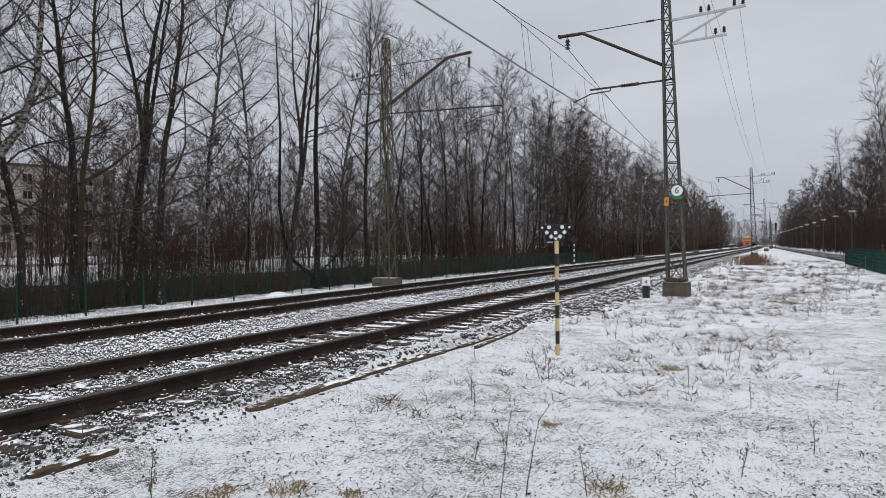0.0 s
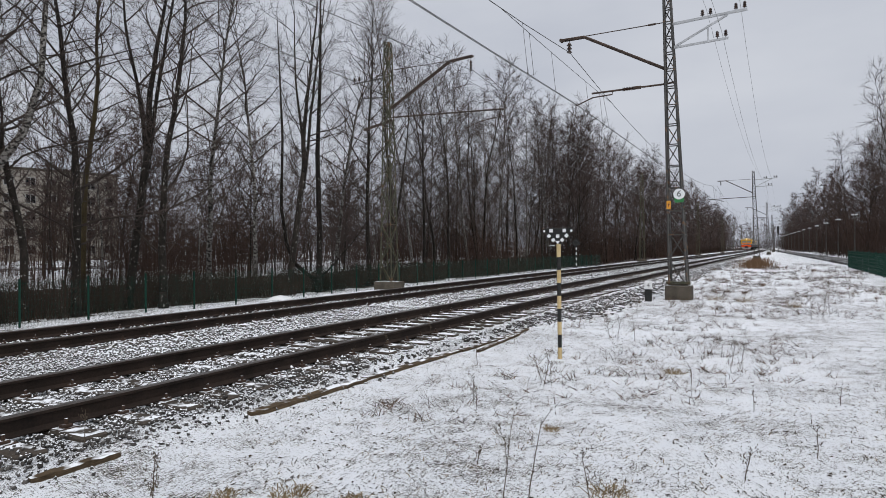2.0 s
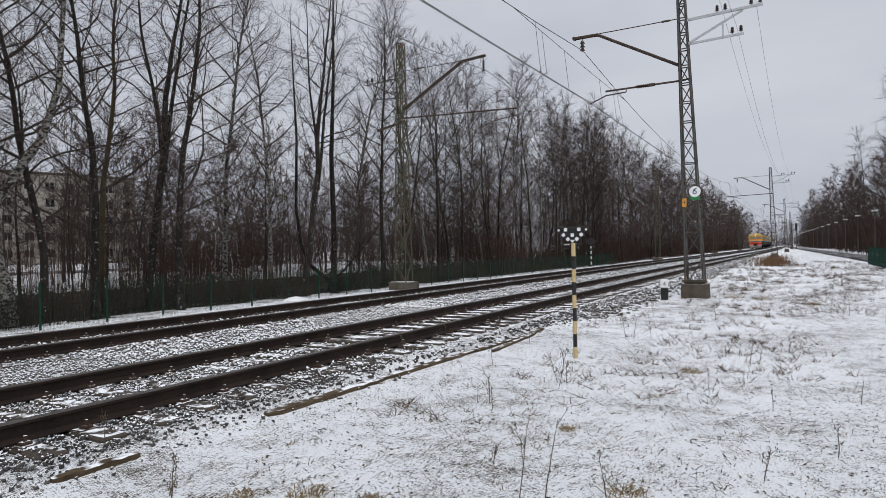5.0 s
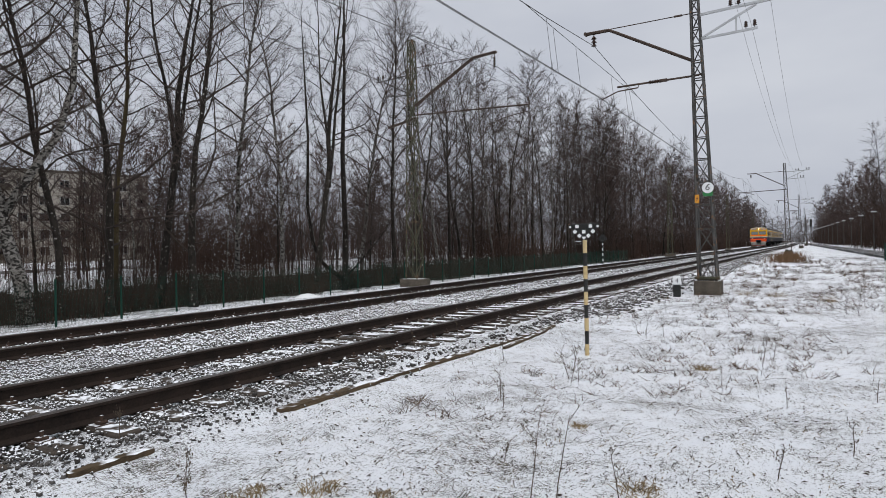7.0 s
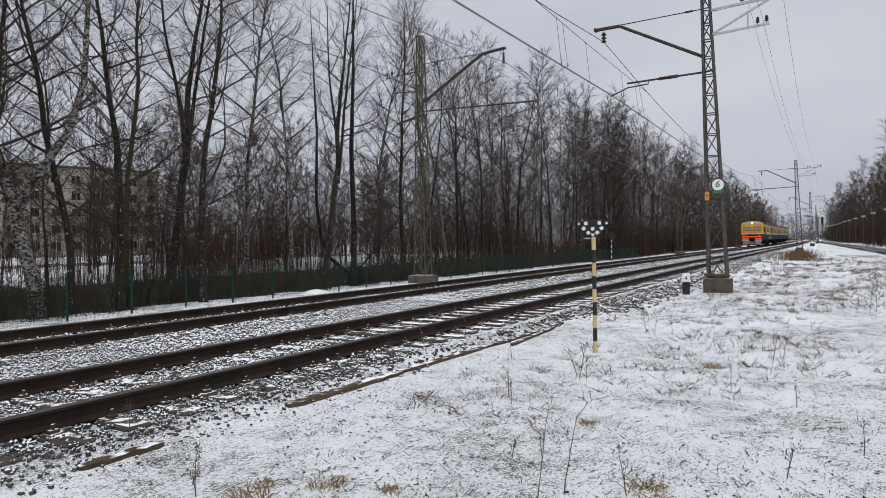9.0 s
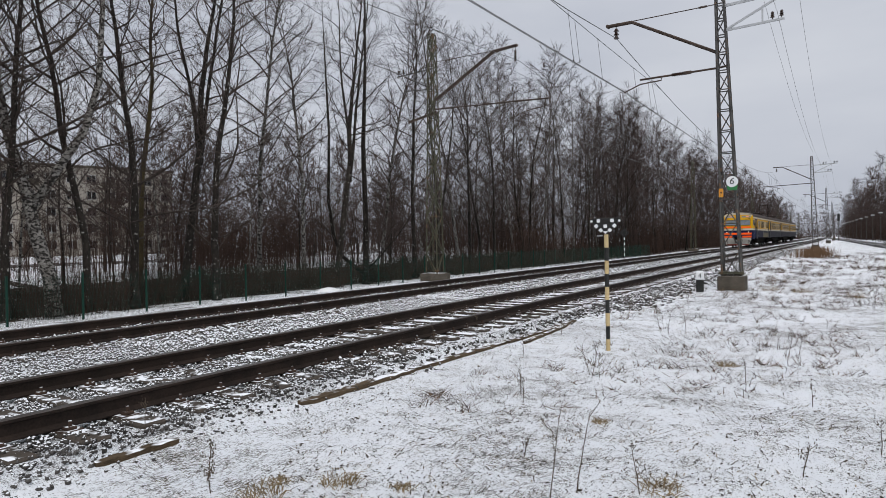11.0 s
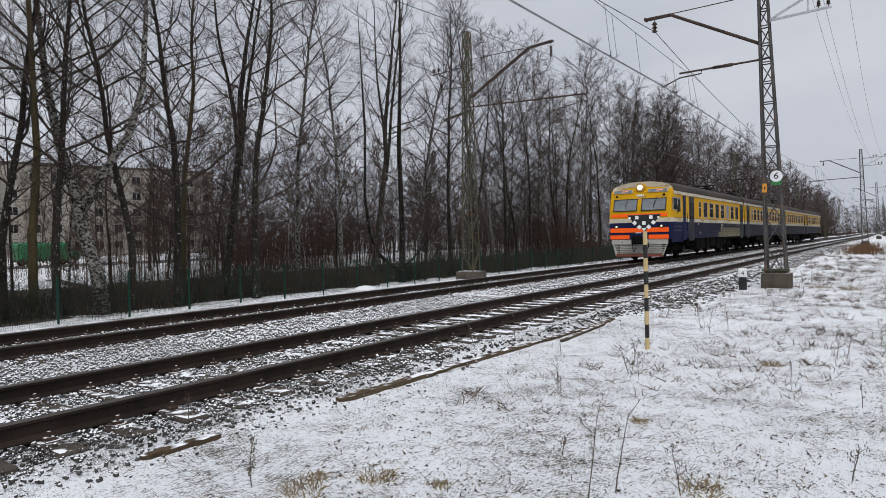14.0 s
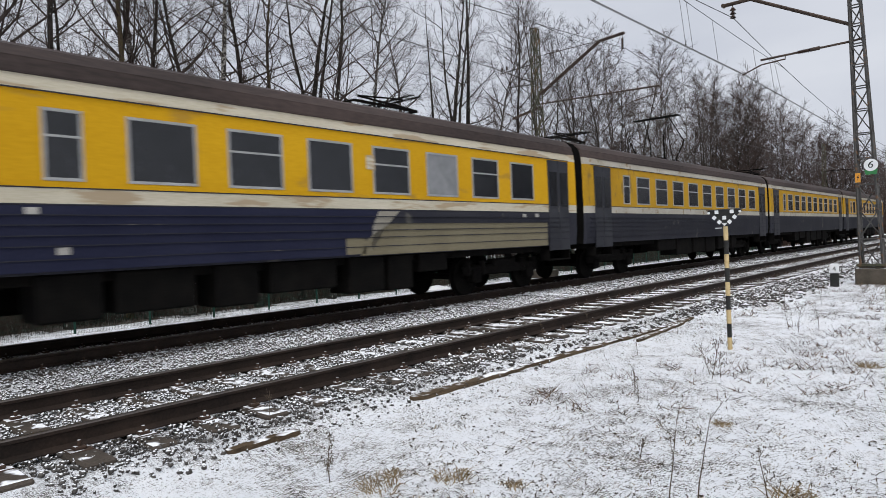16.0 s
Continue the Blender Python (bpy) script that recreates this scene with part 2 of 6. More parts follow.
# ---- mesh helpers ----
class Build:
    """Collects faces for one mesh."""

    def __init__(self):
        self.v, self.f, self.m = [], [], []

    def add(self, verts, faces, slot=0):
        k = len(self.v)
        self.v.extend(verts)
        self.f.extend([tuple(i + k for i in f) for f in faces])
        self.m.extend([slot] * len(faces))
        return self

    def box(self, c, s, m=None, cut=0.0, slot=0):
        """A box of size s round c; cut bevels its edges."""
        hx, hy, hz = s[0] / 2, s[1] / 2, s[2] / 2
        k = min(cut, hx * 0.9, hy * 0.9, hz * 0.9)
        vs, fs = [], []
        if k <= 0:
            vs = [Vector((x * hx, y * hy, z * hz)) for x in (-1, 1) for y in (-1, 1) for z in (-1, 1)]
            fs = [(0, 1, 3, 2), (4, 6, 7, 5), (0, 4, 5, 1), (2, 3, 7, 6), (0, 2, 6, 4), (1, 5, 7, 3)]
        else:
            ids = {}
            for x in (-1, 1):
                for y in (-1, 1):
                    for z in (-1, 1):
                        for a in range(3):
                            p = [x * (hx - k), y * (hy - k), z * (hz - k)]
                            p[a] = (x * hx, y * hy, z * hz)[a]
                            ids[x, y, z, a] = len(vs)
                            vs.append(Vector(p))
            sg = (-1, 1)
            for a in range(3):
                b, c2 = (a + 1) % 3, (a + 2) % 3
                for s0 in sg:
                    quad = []
                    for sb, sc in ((-1, -1), (1, -1), (1, 1), (-1, 1)):
                        key = [0, 0, 0]
                        key[a], key[b], key[c2] = s0, sb, sc
                        quad.append(ids[(*key, a)])
                    fs.append(tuple(quad if s0 > 0 else quad[::-1]))
                for sb in sg:
                    for sc in sg:
                        k1, k2 = [0, 0, 0], [0, 0, 0]
                        k1[a], k2[a] = -1, 1
                        k1[b] = k2[b] = sb
                        k1[c2] = k2[c2] = sc
                        q = (ids[(*k1, b)], ids[(*k2, b)], ids[(*k2, c2)], ids[(*k1, c2)])
                        fs.append(q if sb * sc < 0 else q[::-1])
            for x in sg:
                for y in sg:
                    for z in sg:
                        q = tuple(ids[x, y, z, a] for a in range(3))
                        fs.append(q if x * y * z > 0 else q[::-1])
        mm = Matrix.Translation(c) @ (m if m else Matrix.Identity(4))
        return self.add([mm @ v for v in vs], fs, slot)

    def beam(self, a, b, w, d=None, slot=0):
        """A rectangular bar from a to b."""
        a, b = Vector(a), Vector(b)
        way = b - a
        turn = way.to_track_quat("Z", "Y").to_matrix().to_4x4()
        return self.box((a + b) / 2, (w, d or w, way.length), turn, 0, slot)

    def tube(self, pts, radii, sides=6, cap=True, slot=0):
        """A tube along pts; a last radius of 0 ends it in a point."""
        k = len(self.v)
        pts = [Vector(p) for p in pts]
        up = Vector((0.31, 0.17, 0.93)) if abs((pts[-1] - pts[0]).normalized().z) < 0.9 else Vector((1, 0.1, 0))
        rings = []
        for i, p in enumerate(pts):
            t = (pts[min(i + 1, len(pts) - 1)] - pts[max(i - 1, 0)]).normalized()
            x = t.cross(up).normalized()
            y = t.cross(x)
            if radii[i] <= 0:
                rings.append([len(self.v)])
                self.v.append(p)
            else:
                r0 = len(self.v)
                for j in range(sides):
                    a = 2 * math.pi * j / sides
                    self.v.append(p + radii[i] * (math.cos(a) * x + math.sin(a) * y))
                rings.append(list(range(r0, r0 + sides)))
        for r, q in zip(rings, rings[1:]):
            for j in range(sides):
                j2 = (j + 1) % sides
                if len(q) == 1:
                    self.f.append((r[j2], r[j], q[0]))
                elif len(r) == 1:
                    self.f.append((r[0], q[j], q[j2]))
                else:
                    self.f.append((r[j2], r[j], q[j], q[j2]))
                self.m.append(slot)
        if cap:
            for r, flip in ((rings[0], 1), (rings[-1], -1)):
                if len(r) > 1:
                    self.f.append(tuple(r[::-1] if flip < 0 else r))
                    self.m.append(slot)
        return self

    def sweep(self, profile, path, slots=None, close=True):
        """A profile of (x, z) carried along path of (x, y, z, heading)."""
        k, n = len(self.v), len(profile)
        for x, y, z, a in path:
            c, s = math.cos(a), math.sin(a)
            self.v.extend([Vector((x + c * u, y - s * u, z + w)) for u, w in profile])
        for i in range(len(path) - 1):
            for j in range(n if close else n - 1):
                j2 = (j + 1) % n
                self.f.append((k + i * n + j, k + i * n + j2, k + (i + 1) * n + j2, k + (i + 1) * n + j))
                self.m.append(slots[j] if slots else 0)
        if close:
            self.f.append(tuple(range(k + n - 1, k - 1, -1)))
            self.f.append(tuple(range(k + (len(path) - 1) * n, k + len(path) * n)))
            self.m.extend([0, 0])
        return self

    def plate(self, outline, thick, m=None, slot=0):
        """A flat plate: outline of (x, z), thickness along y."""
        n = len(outline)
        mm = m or Matrix.Identity(4)
        vs = [mm @ Vector((x, -thick / 2, z)) for x, z in outline] + [mm @ Vector((x, thick / 2, z)) for x, z in outline]
        fs = [tuple(range(n)), tuple(range(2 * n - 1, n - 1, -1))] + [(i, i + n, (i + 1) % n + n, (i + 1) % n) for i in range(n)]
        return self.add(vs, fs, slot)

    def mesh(self, name, mats, smooth=False):
        me = bpy.data.meshes.new(name)
        me.from_pydata([tuple(v) for v in self.v], [], self.f)
        for mt in (mats if isinstance(mats, (list, tuple)) else [mats]):
            me.materials.append(mt)
        if any(self.m):
            me.polygons.foreach_set("material_index", self.m)
        if smooth:
            me.polygons.foreach_set("use_smooth", [True] * len(self.f))
        me.update()
        return me


def thing(name, label, category, group="", kind="", at=None):
    ob = new(name)
    ob.matrix_world = at or Matrix.Identity(4)
    return tagged(ob, label, category, group, kind)


def part(name, build, mats, parent, label="", smooth=False):
    ob = new(name, build if isinstance(build, bpy.types.Mesh) else build.mesh(name, mats, smooth))
    ob.parent = parent
    return tagged(ob, label)


def solid(name, build, mats, label, category, group="", kind="", at=None, smooth=False):
    ob = new(name, build.mesh(name, mats, smooth))
    if at:
        ob.matrix_world = at
    return tagged(ob, label, category, group, kind)


def writing(text, size, depth=0.002):
    """The mesh of a word in the built-in font, standing in the xz plane and facing -y."""
    c = bpy.data.curves.new("lettering", "FONT")
    c.body, c.size, c.extrude, c.align_x, c.align_y = text, size, depth, "CENTER", "CENTER"
    o = bpy.data.objects.new("lettering", c)
    scene.collection.objects.link(o)
    me = bpy.data.meshes.new_from_object(o.evaluated_get(bpy.context.evaluated_depsgraph_get()))
    bpy.data.objects.remove(o)
    me.transform(pose(0, 0, 0, 90))
    return me


def disc(r, n=20):
    return [(r * math.cos(2 * math.pi * i / n), r * math.sin(2 * math.pi * i / n)) for i in range(n)]


# ---- the line: straight, then a wide bend ----
RADIUS, CURVE_END, BACK, BACK_LENGTH = 4000.0, 55.0, 170.0, 60.0
NEAR, FAR, RAIL_Z = -6.6, -11.1, 0.30


def heading(y):
    top = CURVE_END / RADIUS
    if y < CURVE_END:
        return max(0.0, y) / RADIUS
    return top * (1 - min(1.0, max(0.0, y - BACK) / BACK_LENGTH))


def bend(y):
    """Sideways shift of the line: a slight right-hand curve, straight, then back."""
    y = max(0.0, y)
    if y < CURVE_END:
        return y * y / (2 * RADIUS)
    top = CURVE_END / RADIUS
    d = min(max(0.0, y - BACK), BACK_LENGTH)
    return CURVE_END * top / 2 + top * (min(y, BACK) - CURVE_END) + top * (d - d * d / (2 * BACK_LENGTH))


def smooth01(a, b, x):
    t = min(1.0, max(0.0, (x - a) / (b - a)))
    return t * t * (3 - 2 * t)


def shoulder(y):
    """Where the ballast ends beside the near track."""
    return -4.8 + 0.95 * smooth01(11, 18, y)


def ground_z(x, y):
    u = x - bend(y)
    if u > -8:
        e = shoulder(y)
        z = 0.07 * (1 - smooth01(-5.15, e + 0.35, u)) - 0.02 * smooth01(-5, e + 0.4, u)
        z += 0.35 * smooth01(5.0, 40.0, u)
        z += 0.12 * smooth01(18, 60, y) * smooth01(-4.4, -2.4, u)
    else:
        z = 0.07 - 0.14 * smooth01(-12.9, -15.5, u) - 1.05 * smooth01(-15.0, -22.0, u) + 1.07 * smooth01(-40, -58, u)
    return z


def rough_z(x, y):
    u = x - bend(y)
    off = smooth01(-4.9, -3.6, u) + smooth01(-13.5, -16, u)
    return ground_z(x, y) + off * (0.05 * noise.noise((x * 0.45, y * 0.45, 0)) + 0.022 * noise.noise((x * 2.3, y * 2.3, 3)))


def spaced(a, b, step, grow):
    out, x = [a], a
    while x < b:
        x += step
        step *= grow
        out.append(min(x, b))
    return out


def make_ground():
    xs = [-v for v in reversed(spaced(3.0, 24.0, 0.2, 1.0)[1:])]
    xs = [-24 - v for v in reversed(spaced(0, 900.0, 0.4, 1.18)[1:])] + xs + spaced(-3.0, 8.0, 0.16, 1.0) + [8 + v for v in spaced(0, 900, 0.3, 1.2)[1:]]
    ys = [-v for v in reversed(spaced(0, 250, 1.0, 1.3)[1:])] + spaced(0, 14, 0.16, 1.0) + [14 + v for v in spaced(0, 1600, 0.2, 1.045)[1:]]
    b = Build()
    b.v = [(x, y, rough_z(x, y) if y < 90 and -30 < x < 14 else ground_z(x, y)) for y in ys for x in xs]
    n = len(xs)
    b.f = [(j * n + i, j * n + i + 1, (j + 1) * n + i + 1, (j + 1) * n + i) for j in range(len(ys) - 1) for i in range(n - 1)]
    def cover(u):
        return 2 if -26.5 < u < -13.0 else (3 if -46 < u < -26.5 else 0)

    b.m = [1 if -13.4 < (xs[i] + xs[i + 1]) / 2 - bend(ys[j]) + 0.45 * noise.noise((xs[i] * 0.9, ys[j] * 0.9, 5)) < shoulder(ys[j]) else cover((xs[i] + xs[i + 1]) / 2 - bend(ys[j]) + 0.9 * noise.noise((xs[i] * 0.5, ys[j] * 0.5, 9))) for j in range(len(ys) - 1) for i in range(n - 1)]
    return solid("ground", b, [SNOW, GRAVEL, SNOW_THIN, LITTER], "flat ground of thin patchy snow over dead grass", "ground", kind="structure", smooth=True)


make_ground()


def path_along(u, z, y0, y1, step=6.0):
    n = max(2, int((y1 - y0) / step))
    return [(u + bend(y), y, z, heading(y)) for y in (y0 + (y1 - y0) * i / n for i in range(n + 1))]


RAIL = [(-0.075, -0.18), (0.075, -0.18), (0.075, -0.168), (0.012, -0.14), (0.009, -0.05), (0.036, -0.038), (0.036, -0.012), (0.028, 0.0), (-0.028, 0.0), (-0.036, -0.012), (-0.036, -0.038), (-0.009, -0.05), (-0.012, -0.14), (-0.075, -0.168)]


def make_track(name, u, label):
    tr = thing(name, label, "railway track", kind="structure")
    for side in (-1, 1):
        b = Build()
        b.sweep(RAIL, path_along(u + side * 0.796, RAIL_Z, -40, 700), [1 if i in (6, 7, 8) else 0 for i in range(len(RAIL))])
        part("rail", b, [RAIL_SIDE, RAIL_TOP], tr)
    sl = Build()
    sl.box((0, 0, -0.255), (2.7, 0.24, 0.17), None, 0.02)
    clip = Build()
    for s in (-1, 1):
        clip.box((s * 0.796, 0, -0.172), (0.36, 0.19, 0.02), None, 0.005)
        for e in (-1, 1):
            clip.box((s * 0.796 + e * 0.115, 0, -0.150), (0.07, 0.10, 0.035), None, 0.01)
            clip.tube([(s * 0.796 + e * 0.12, 0, -0.14), (s * 0.796 + e * 0.12, 0, -0.085)], [0.017, 0.017], 6)
    me_s, me_w, me_c = sl.mesh("sleeper", SLEEPER), sl.mesh("sleeper", SLEEPER_SNOWY), clip.mesh("fastening", IRON)
    y, i = -3.0, 0
    rnd = random.Random(5 + int(-u))
    far = Build()
    while y < 330:
        m = pose(u + bend(y) + rnd.uniform(-0.03, 0.03), y, RAIL_Z + rnd.uniform(-0.035, -0.012), 0, 0, -math.degrees(heading(y)) + rnd.uniform(-0.8, 0.8))
        if i < 240:
            s = part("sleeper", me_w if y > 10.5 + rnd.uniform(-2, 2) else me_s, None, tr)
            s.matrix_basis = m
            if i < 110:
                part("fastening", me_c, None, s)
        else:
            far.box(m.translation + Vector((0, 0, -0.255)), (2.7, 0.24, 0.17))
        y += 0.545
        i += 1
    tagged(part("distant_sleepers", far, SLEEPER, tr), kind="stuff")
    return tr


make_track("railway_track_near", NEAR, "rusty steel rails on snow-dusted sleepers in stone ballast")
make_track("railway_track_far", FAR, "rusty rails on sleepers with bolted plates and snow between")


def make_ballast():
    """Crushed stones between and beside the rails, thinning out with distance."""
    rng = np.random.default_rng(3)
    phi = (1 + 5 ** 0.5) / 2
    base = np.array([(-1, phi, 0), (1, phi, 0), (-1, -phi, 0), (1, -phi, 0), (0, -1, phi), (0, 1, phi), (0, -1, -phi), (0, 1, -phi), (phi, 0, -1), (phi, 0, 1), (-phi, 0, -1), (-phi, 0, 1)]) / 1.9
    tri = np.array([(0, 11, 5), (0, 5, 1), (0, 1, 7), (0, 7, 10), (0, 10, 11), (1, 5, 9), (5, 11, 4), (11, 10, 2), (10, 7, 6), (7, 1, 8), (3, 9, 4), (3, 4, 2), (3, 2, 6), (3, 6, 8), (3, 8, 9), (4, 9, 5), (2, 4, 11), (6, 2, 10), (8, 6, 7), (9, 8, 1)])
    octa = np.array([(1, 0, 0), (-1, 0, 0), (0, 1, 0), (0, -1, 0), (0, 0, 1), (0, 0, -1)], float)
    otri = np.array([(0, 2, 4), (2, 1, 4), (1, 3, 4), (3, 0, 4), (2, 0, 5), (1, 2, 5), (3, 1, 5), (0, 3, 5)])
    for name, shape, faces, count, y0, y1, size in (("ballast_near", octa, otri, 32000, 1.5, 6.5, (0.012, 0.030)), ("ballast_middle", octa, otri, 26000, 6.0, 15.5, (0.022, 0.048)), ("ballast_distant", octa, otri, 26000, 15.0, 85.0, (0.034, 0.066))):
        y = y0 + (y1 - y0) * rng.random(count) ** (1.0 if y0 < 10 else 2.0)
        u = rng.uniform(-13.2, -3.5, count)
        edge = rng.random(count)
        lim = np.array([shoulder(b) for b in y])
        keep = (u < lim - 0.3) | (edge < (lim + 0.25 - u) / 0.55 * 0.6 + 0.02) & (u < lim + 0.3)
        for c in (NEAR, FAR):
            for s in (-1, 1):
                keep &= np.abs(u - (c + s * 0.796)) > 0.06
        onto = np.abs((y + 3.0 + 0.27) % 0.545 - 0.27) < 0.15
        keep &= ~(onto & (np.abs(u - NEAR) < 1.42) & (rng.random(count) < np.clip((y - 5.0) / 8.0, 0.25, 0.88)))
        u, y = u[keep], y[keep]
        n = len(u)
        z = np.array([ground_z(a + bend(b), b) for a, b in zip(u, y)]) + rng.uniform(-0.02, 0.03, n)
        onsl = np.minimum(np.abs(u - NEAR), np.abs(u - FAR)) < 1.3
        z += 0.012 * onsl - 0.035 * ((np.abs(u - NEAR) < 1.6) & (y > 8))
        sc = rng.uniform(*size, (n, 1, 1)) * rng.uniform(0.6, 1.25, (n, 1, 3))
        pts = shape[None] * sc * rng.uniform(0.72, 1.2, (n, len(shape), 1))
        ang = rng.uniform(0, 2 * np.pi, (3, n))
        ca, sa = np.cos(ang), np.sin(ang)
        x1 = pts[..., 0] * ca[0][:, None] - pts[..., 1] * sa[0][:, None]
        y1_ = pts[..., 0] * sa[0][:, None] + pts[..., 1] * ca[0][:, None]
        z1 = pts[..., 2]
        y2, z2 = y1_ * ca[1][:, None] - z1 * sa[1][:, None], y1_ * sa[1][:, None] + z1 * ca[1][:, None]
        bx = np.array([bend(v) for v in y])
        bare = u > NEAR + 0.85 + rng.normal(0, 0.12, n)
        allv = np.stack([x1 + (u + bx)[:, None], y2 + y[:, None], z2 + z[:, None]], -1).reshape(-1, 3)
        allf = (faces[None] + (np.arange(n) * len(shape))[:, None, None]).reshape(-1, 3)
        me = bpy.data.meshes.new(name)
        me.vertices.add(len(allv))
        me.vertices.foreach_set("co", allv.ravel())
        me.loops.add(len(allf) * 3)
        me.loops.foreach_set("vertex_index", allf.ravel().astype(np.int32))
        me.polygons.add(len(allf))
        me.polygons.foreach_set("loop_start", np.arange(0, len(allf) * 3, 3, dtype=np.int32))
        me.materials.append(STONE)
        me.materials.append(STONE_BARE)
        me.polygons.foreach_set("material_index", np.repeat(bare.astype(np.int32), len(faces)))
        me.update(calc_edges=True)
        tagged(new(name, me), "grey crushed stone ballast dusted with snow", "ballast", kind="stuff")


make_ballast()


# ---- overhead line ----
def insulator(b, top, n=3, r=0.085, gap=0.11, hook=0.08, slot=0):
    """A string of bell insulators hanging from top; returns its lower end."""
    x, y, z = top
    b.tube([(x, y, z), (x, y, z - hook)], [0.012, 0.012], 6, slot=slot)
    z -= hook
    for i in range(n):
        b.tube([(x, y, z), (x, y, z - gap * 0.3), (x, y, z - gap * 0.75), (x, y, z - gap * 0.8), (x, y, z - gap)], [r * 0.4, r * 0.55, r, r * 0.35, r * 0.3], 10, slot=slot)
        z -= gap
    return (x, y, z)


def pin_insulator(parent, at):
    b = Build()
    x, y, z = at
    b.tube([(x, y, z), (x, y, z + 0.09)], [0.014, 0.014], 6)
    for k in range(3):
        b.tube([(x, y, z + 0.08 + k * 0.06), (x, y, z + 0.09 + k * 0.06), (x, y, z + 0.14 + k * 0.06)], [0.045, 0.07 - 0.008 * k, 0.03], 8)
    part("insulator", b, CERAMIC, parent)


def lattice(height, w0, w1, lean=0.0, panels=17, leg=0.055):
    """A tapering four-legged lattice mast standing on z = 0."""
    b = Build()

    def corner(i, t):
        w = (w0 + (w1 - w0) * t) / 2
        sx, sy = ((-1, -1), (1, -1), (1, 1), (-1, 1))[i % 4]
        return Vector((sx * w + lean * t, sy * w, height * t))

    for i in range(4):
        b.beam(corner(i, 0), corner(i, 1), leg)
    ts = [0.0]
    for k in range(panels):
        ts.append(ts[-1] + (1.35 - 0.7 * k / panels))
    ts = [t / ts[-1] for t in ts]
    for k in range(panels):
        for i in range(4):
            b.beam(corner(i, ts[k]), corner(i + 1, ts[k]), leg * 0.8, leg * 0.6)
            lo, hi = (i, i + 1) if (k + i) % 2 else (i + 1, i)
            b.beam(corner(lo, ts[k]), corner(hi, ts[k + 1]), leg * 0.95, leg * 0.6)
    for i in range(4):
        b.beam(corner(i, 1), corner(i + 1, 1), leg * 0.7)
    return b


def near_mast(at, label, long_arm=False):
    """Mast beside the near track; x = 0 on its axis, z = 0 on the ground."""
    t = thing("catenary_mast", label, "mast", "masts beside the near track", at=at)
    f = Build()
    f.box((0, 0, 0.18), (0.80, 0.80, 0.52), None, 0.03)
    f.box((0, 0, 0.47), (0.62, 0.62, 0.06), None, 0.01)
    part("foundation", f, CONCRETE, t)
    fr = part("mast_frame", lattice(9.6, 0.55, 0.21, -0.33, 15, 0.050), STEEL, t)
    fr.matrix_basis = pose(0, 0, 0.45)
    feet = Build()
    for sx in (-1, 1):
        feet.box((sx * 0.26, 0, 0.53), (0.10, 0.72, 0.07), None, 0.01)
    feet.box((0, -0.33, 0.54), (0.74, 0.08, 0.07), None, 0.01)
    part("foot_plate", feet, STEEL_OLD, t)
    up = Build()
    root, knee, tip = (-0.38, 0, 7.62), (-3.12, 0, 9.12), (-4.0, 0, 9.12)
    for y in (-0.05, 0.05):
        up.tube([(root[0], y, root[2]), (knee[0], y, knee[2]), (tip[0], y, tip[2])], [0.045, 0.045, 0.045], 6)
    up.box((-3.95, 0, 9.12), (0.06, 0.2, 0.1))
    part("cantilever", up, ARM_RUST, t)
    tie = Build()
    tie.tube([(-3.10, 0, 9.15), (-0.42, 0, 9.18)], [0.016, 0.016], 6)
    tie.tube([(-0.95, 0, 9.174), (-0.7, 0, 9.177)], [0.035, 0.035], 8)
    part("tie_rod", tie, ARM_RUST, t)
    ins = Build()
    insulator(ins, (-3.66, 0, 9.08), 3, 0.10, 0.125, 0.08)
    part("insulator", ins, CERAMIC, t)
    if long_arm:
        lo = Build().tube([(-0.1, 0, 7.2), (-5.0, 0, 7.05)], [0.04, 0.035], 8)
        part("registration_arm", lo, ARM_RUST, t)
        st = Build().tube([(-4.9, 0, 7.05), (-4.3, 0, 7.0), (-3.7, 0, 6.9), (-3.3, 0, 6.73)], [0.022] * 4, 6)
        part("steady_arm", st, ARM_RUST, t)
    else:
        lo = Build()
        lo.tube([(-0.1, 0, 7.16), (-0.36, 0, 7.13), (-2.86, 0, 7.1)], [0.035] * 3, 8)
        lo.tube([(-1.45, 0, 7.117), (-1.2, 0, 7.12)], [0.06, 0.06], 8)
        part("registration_arm", lo, ARM_RUST, t)
        li = Build()
        li.tube([(-1.46 - 0.0275 * k, 0, 7.115) for k in range(13)], [0.035 if k % 2 else 0.07 for k in range(13)], 10)
        part("insulator", li, CERAMIC, t)
        st = Build()
        st.tube([(-2.15, 0, 7.1), (-2.15, 0, 6.99), (-2.85, 0, 6.95), (-3.42, 0, 6.73)], [0.022] * 4, 6)
        part("steady_arm", st, ARM_RUST, t)
    br = Build()
    br.beam((-0.25, 0, 9.08), (2.08, 0, 9.18), 0.075)
    br.beam((-0.2, 0, 8.29), (1.53, 0, 8.36), 0.065)
    br.beam((-0.15, 0, 8.30), (1.5, 0, 9.10), 0.06)
    br.beam((0.92, 0, 8.33), (0.92, 0, 8.86), 0.05)
    part("wire_bracket", br, STEEL_PALE, t)
    for x, z in ((0.76, 9.13), (1.0, 9.14), (1.75, 9.17), (2.0, 9.18), (1.2, 8.36), (1.45, 8.37)):
        pin_insulator(t, (x, 0, z))
    return t


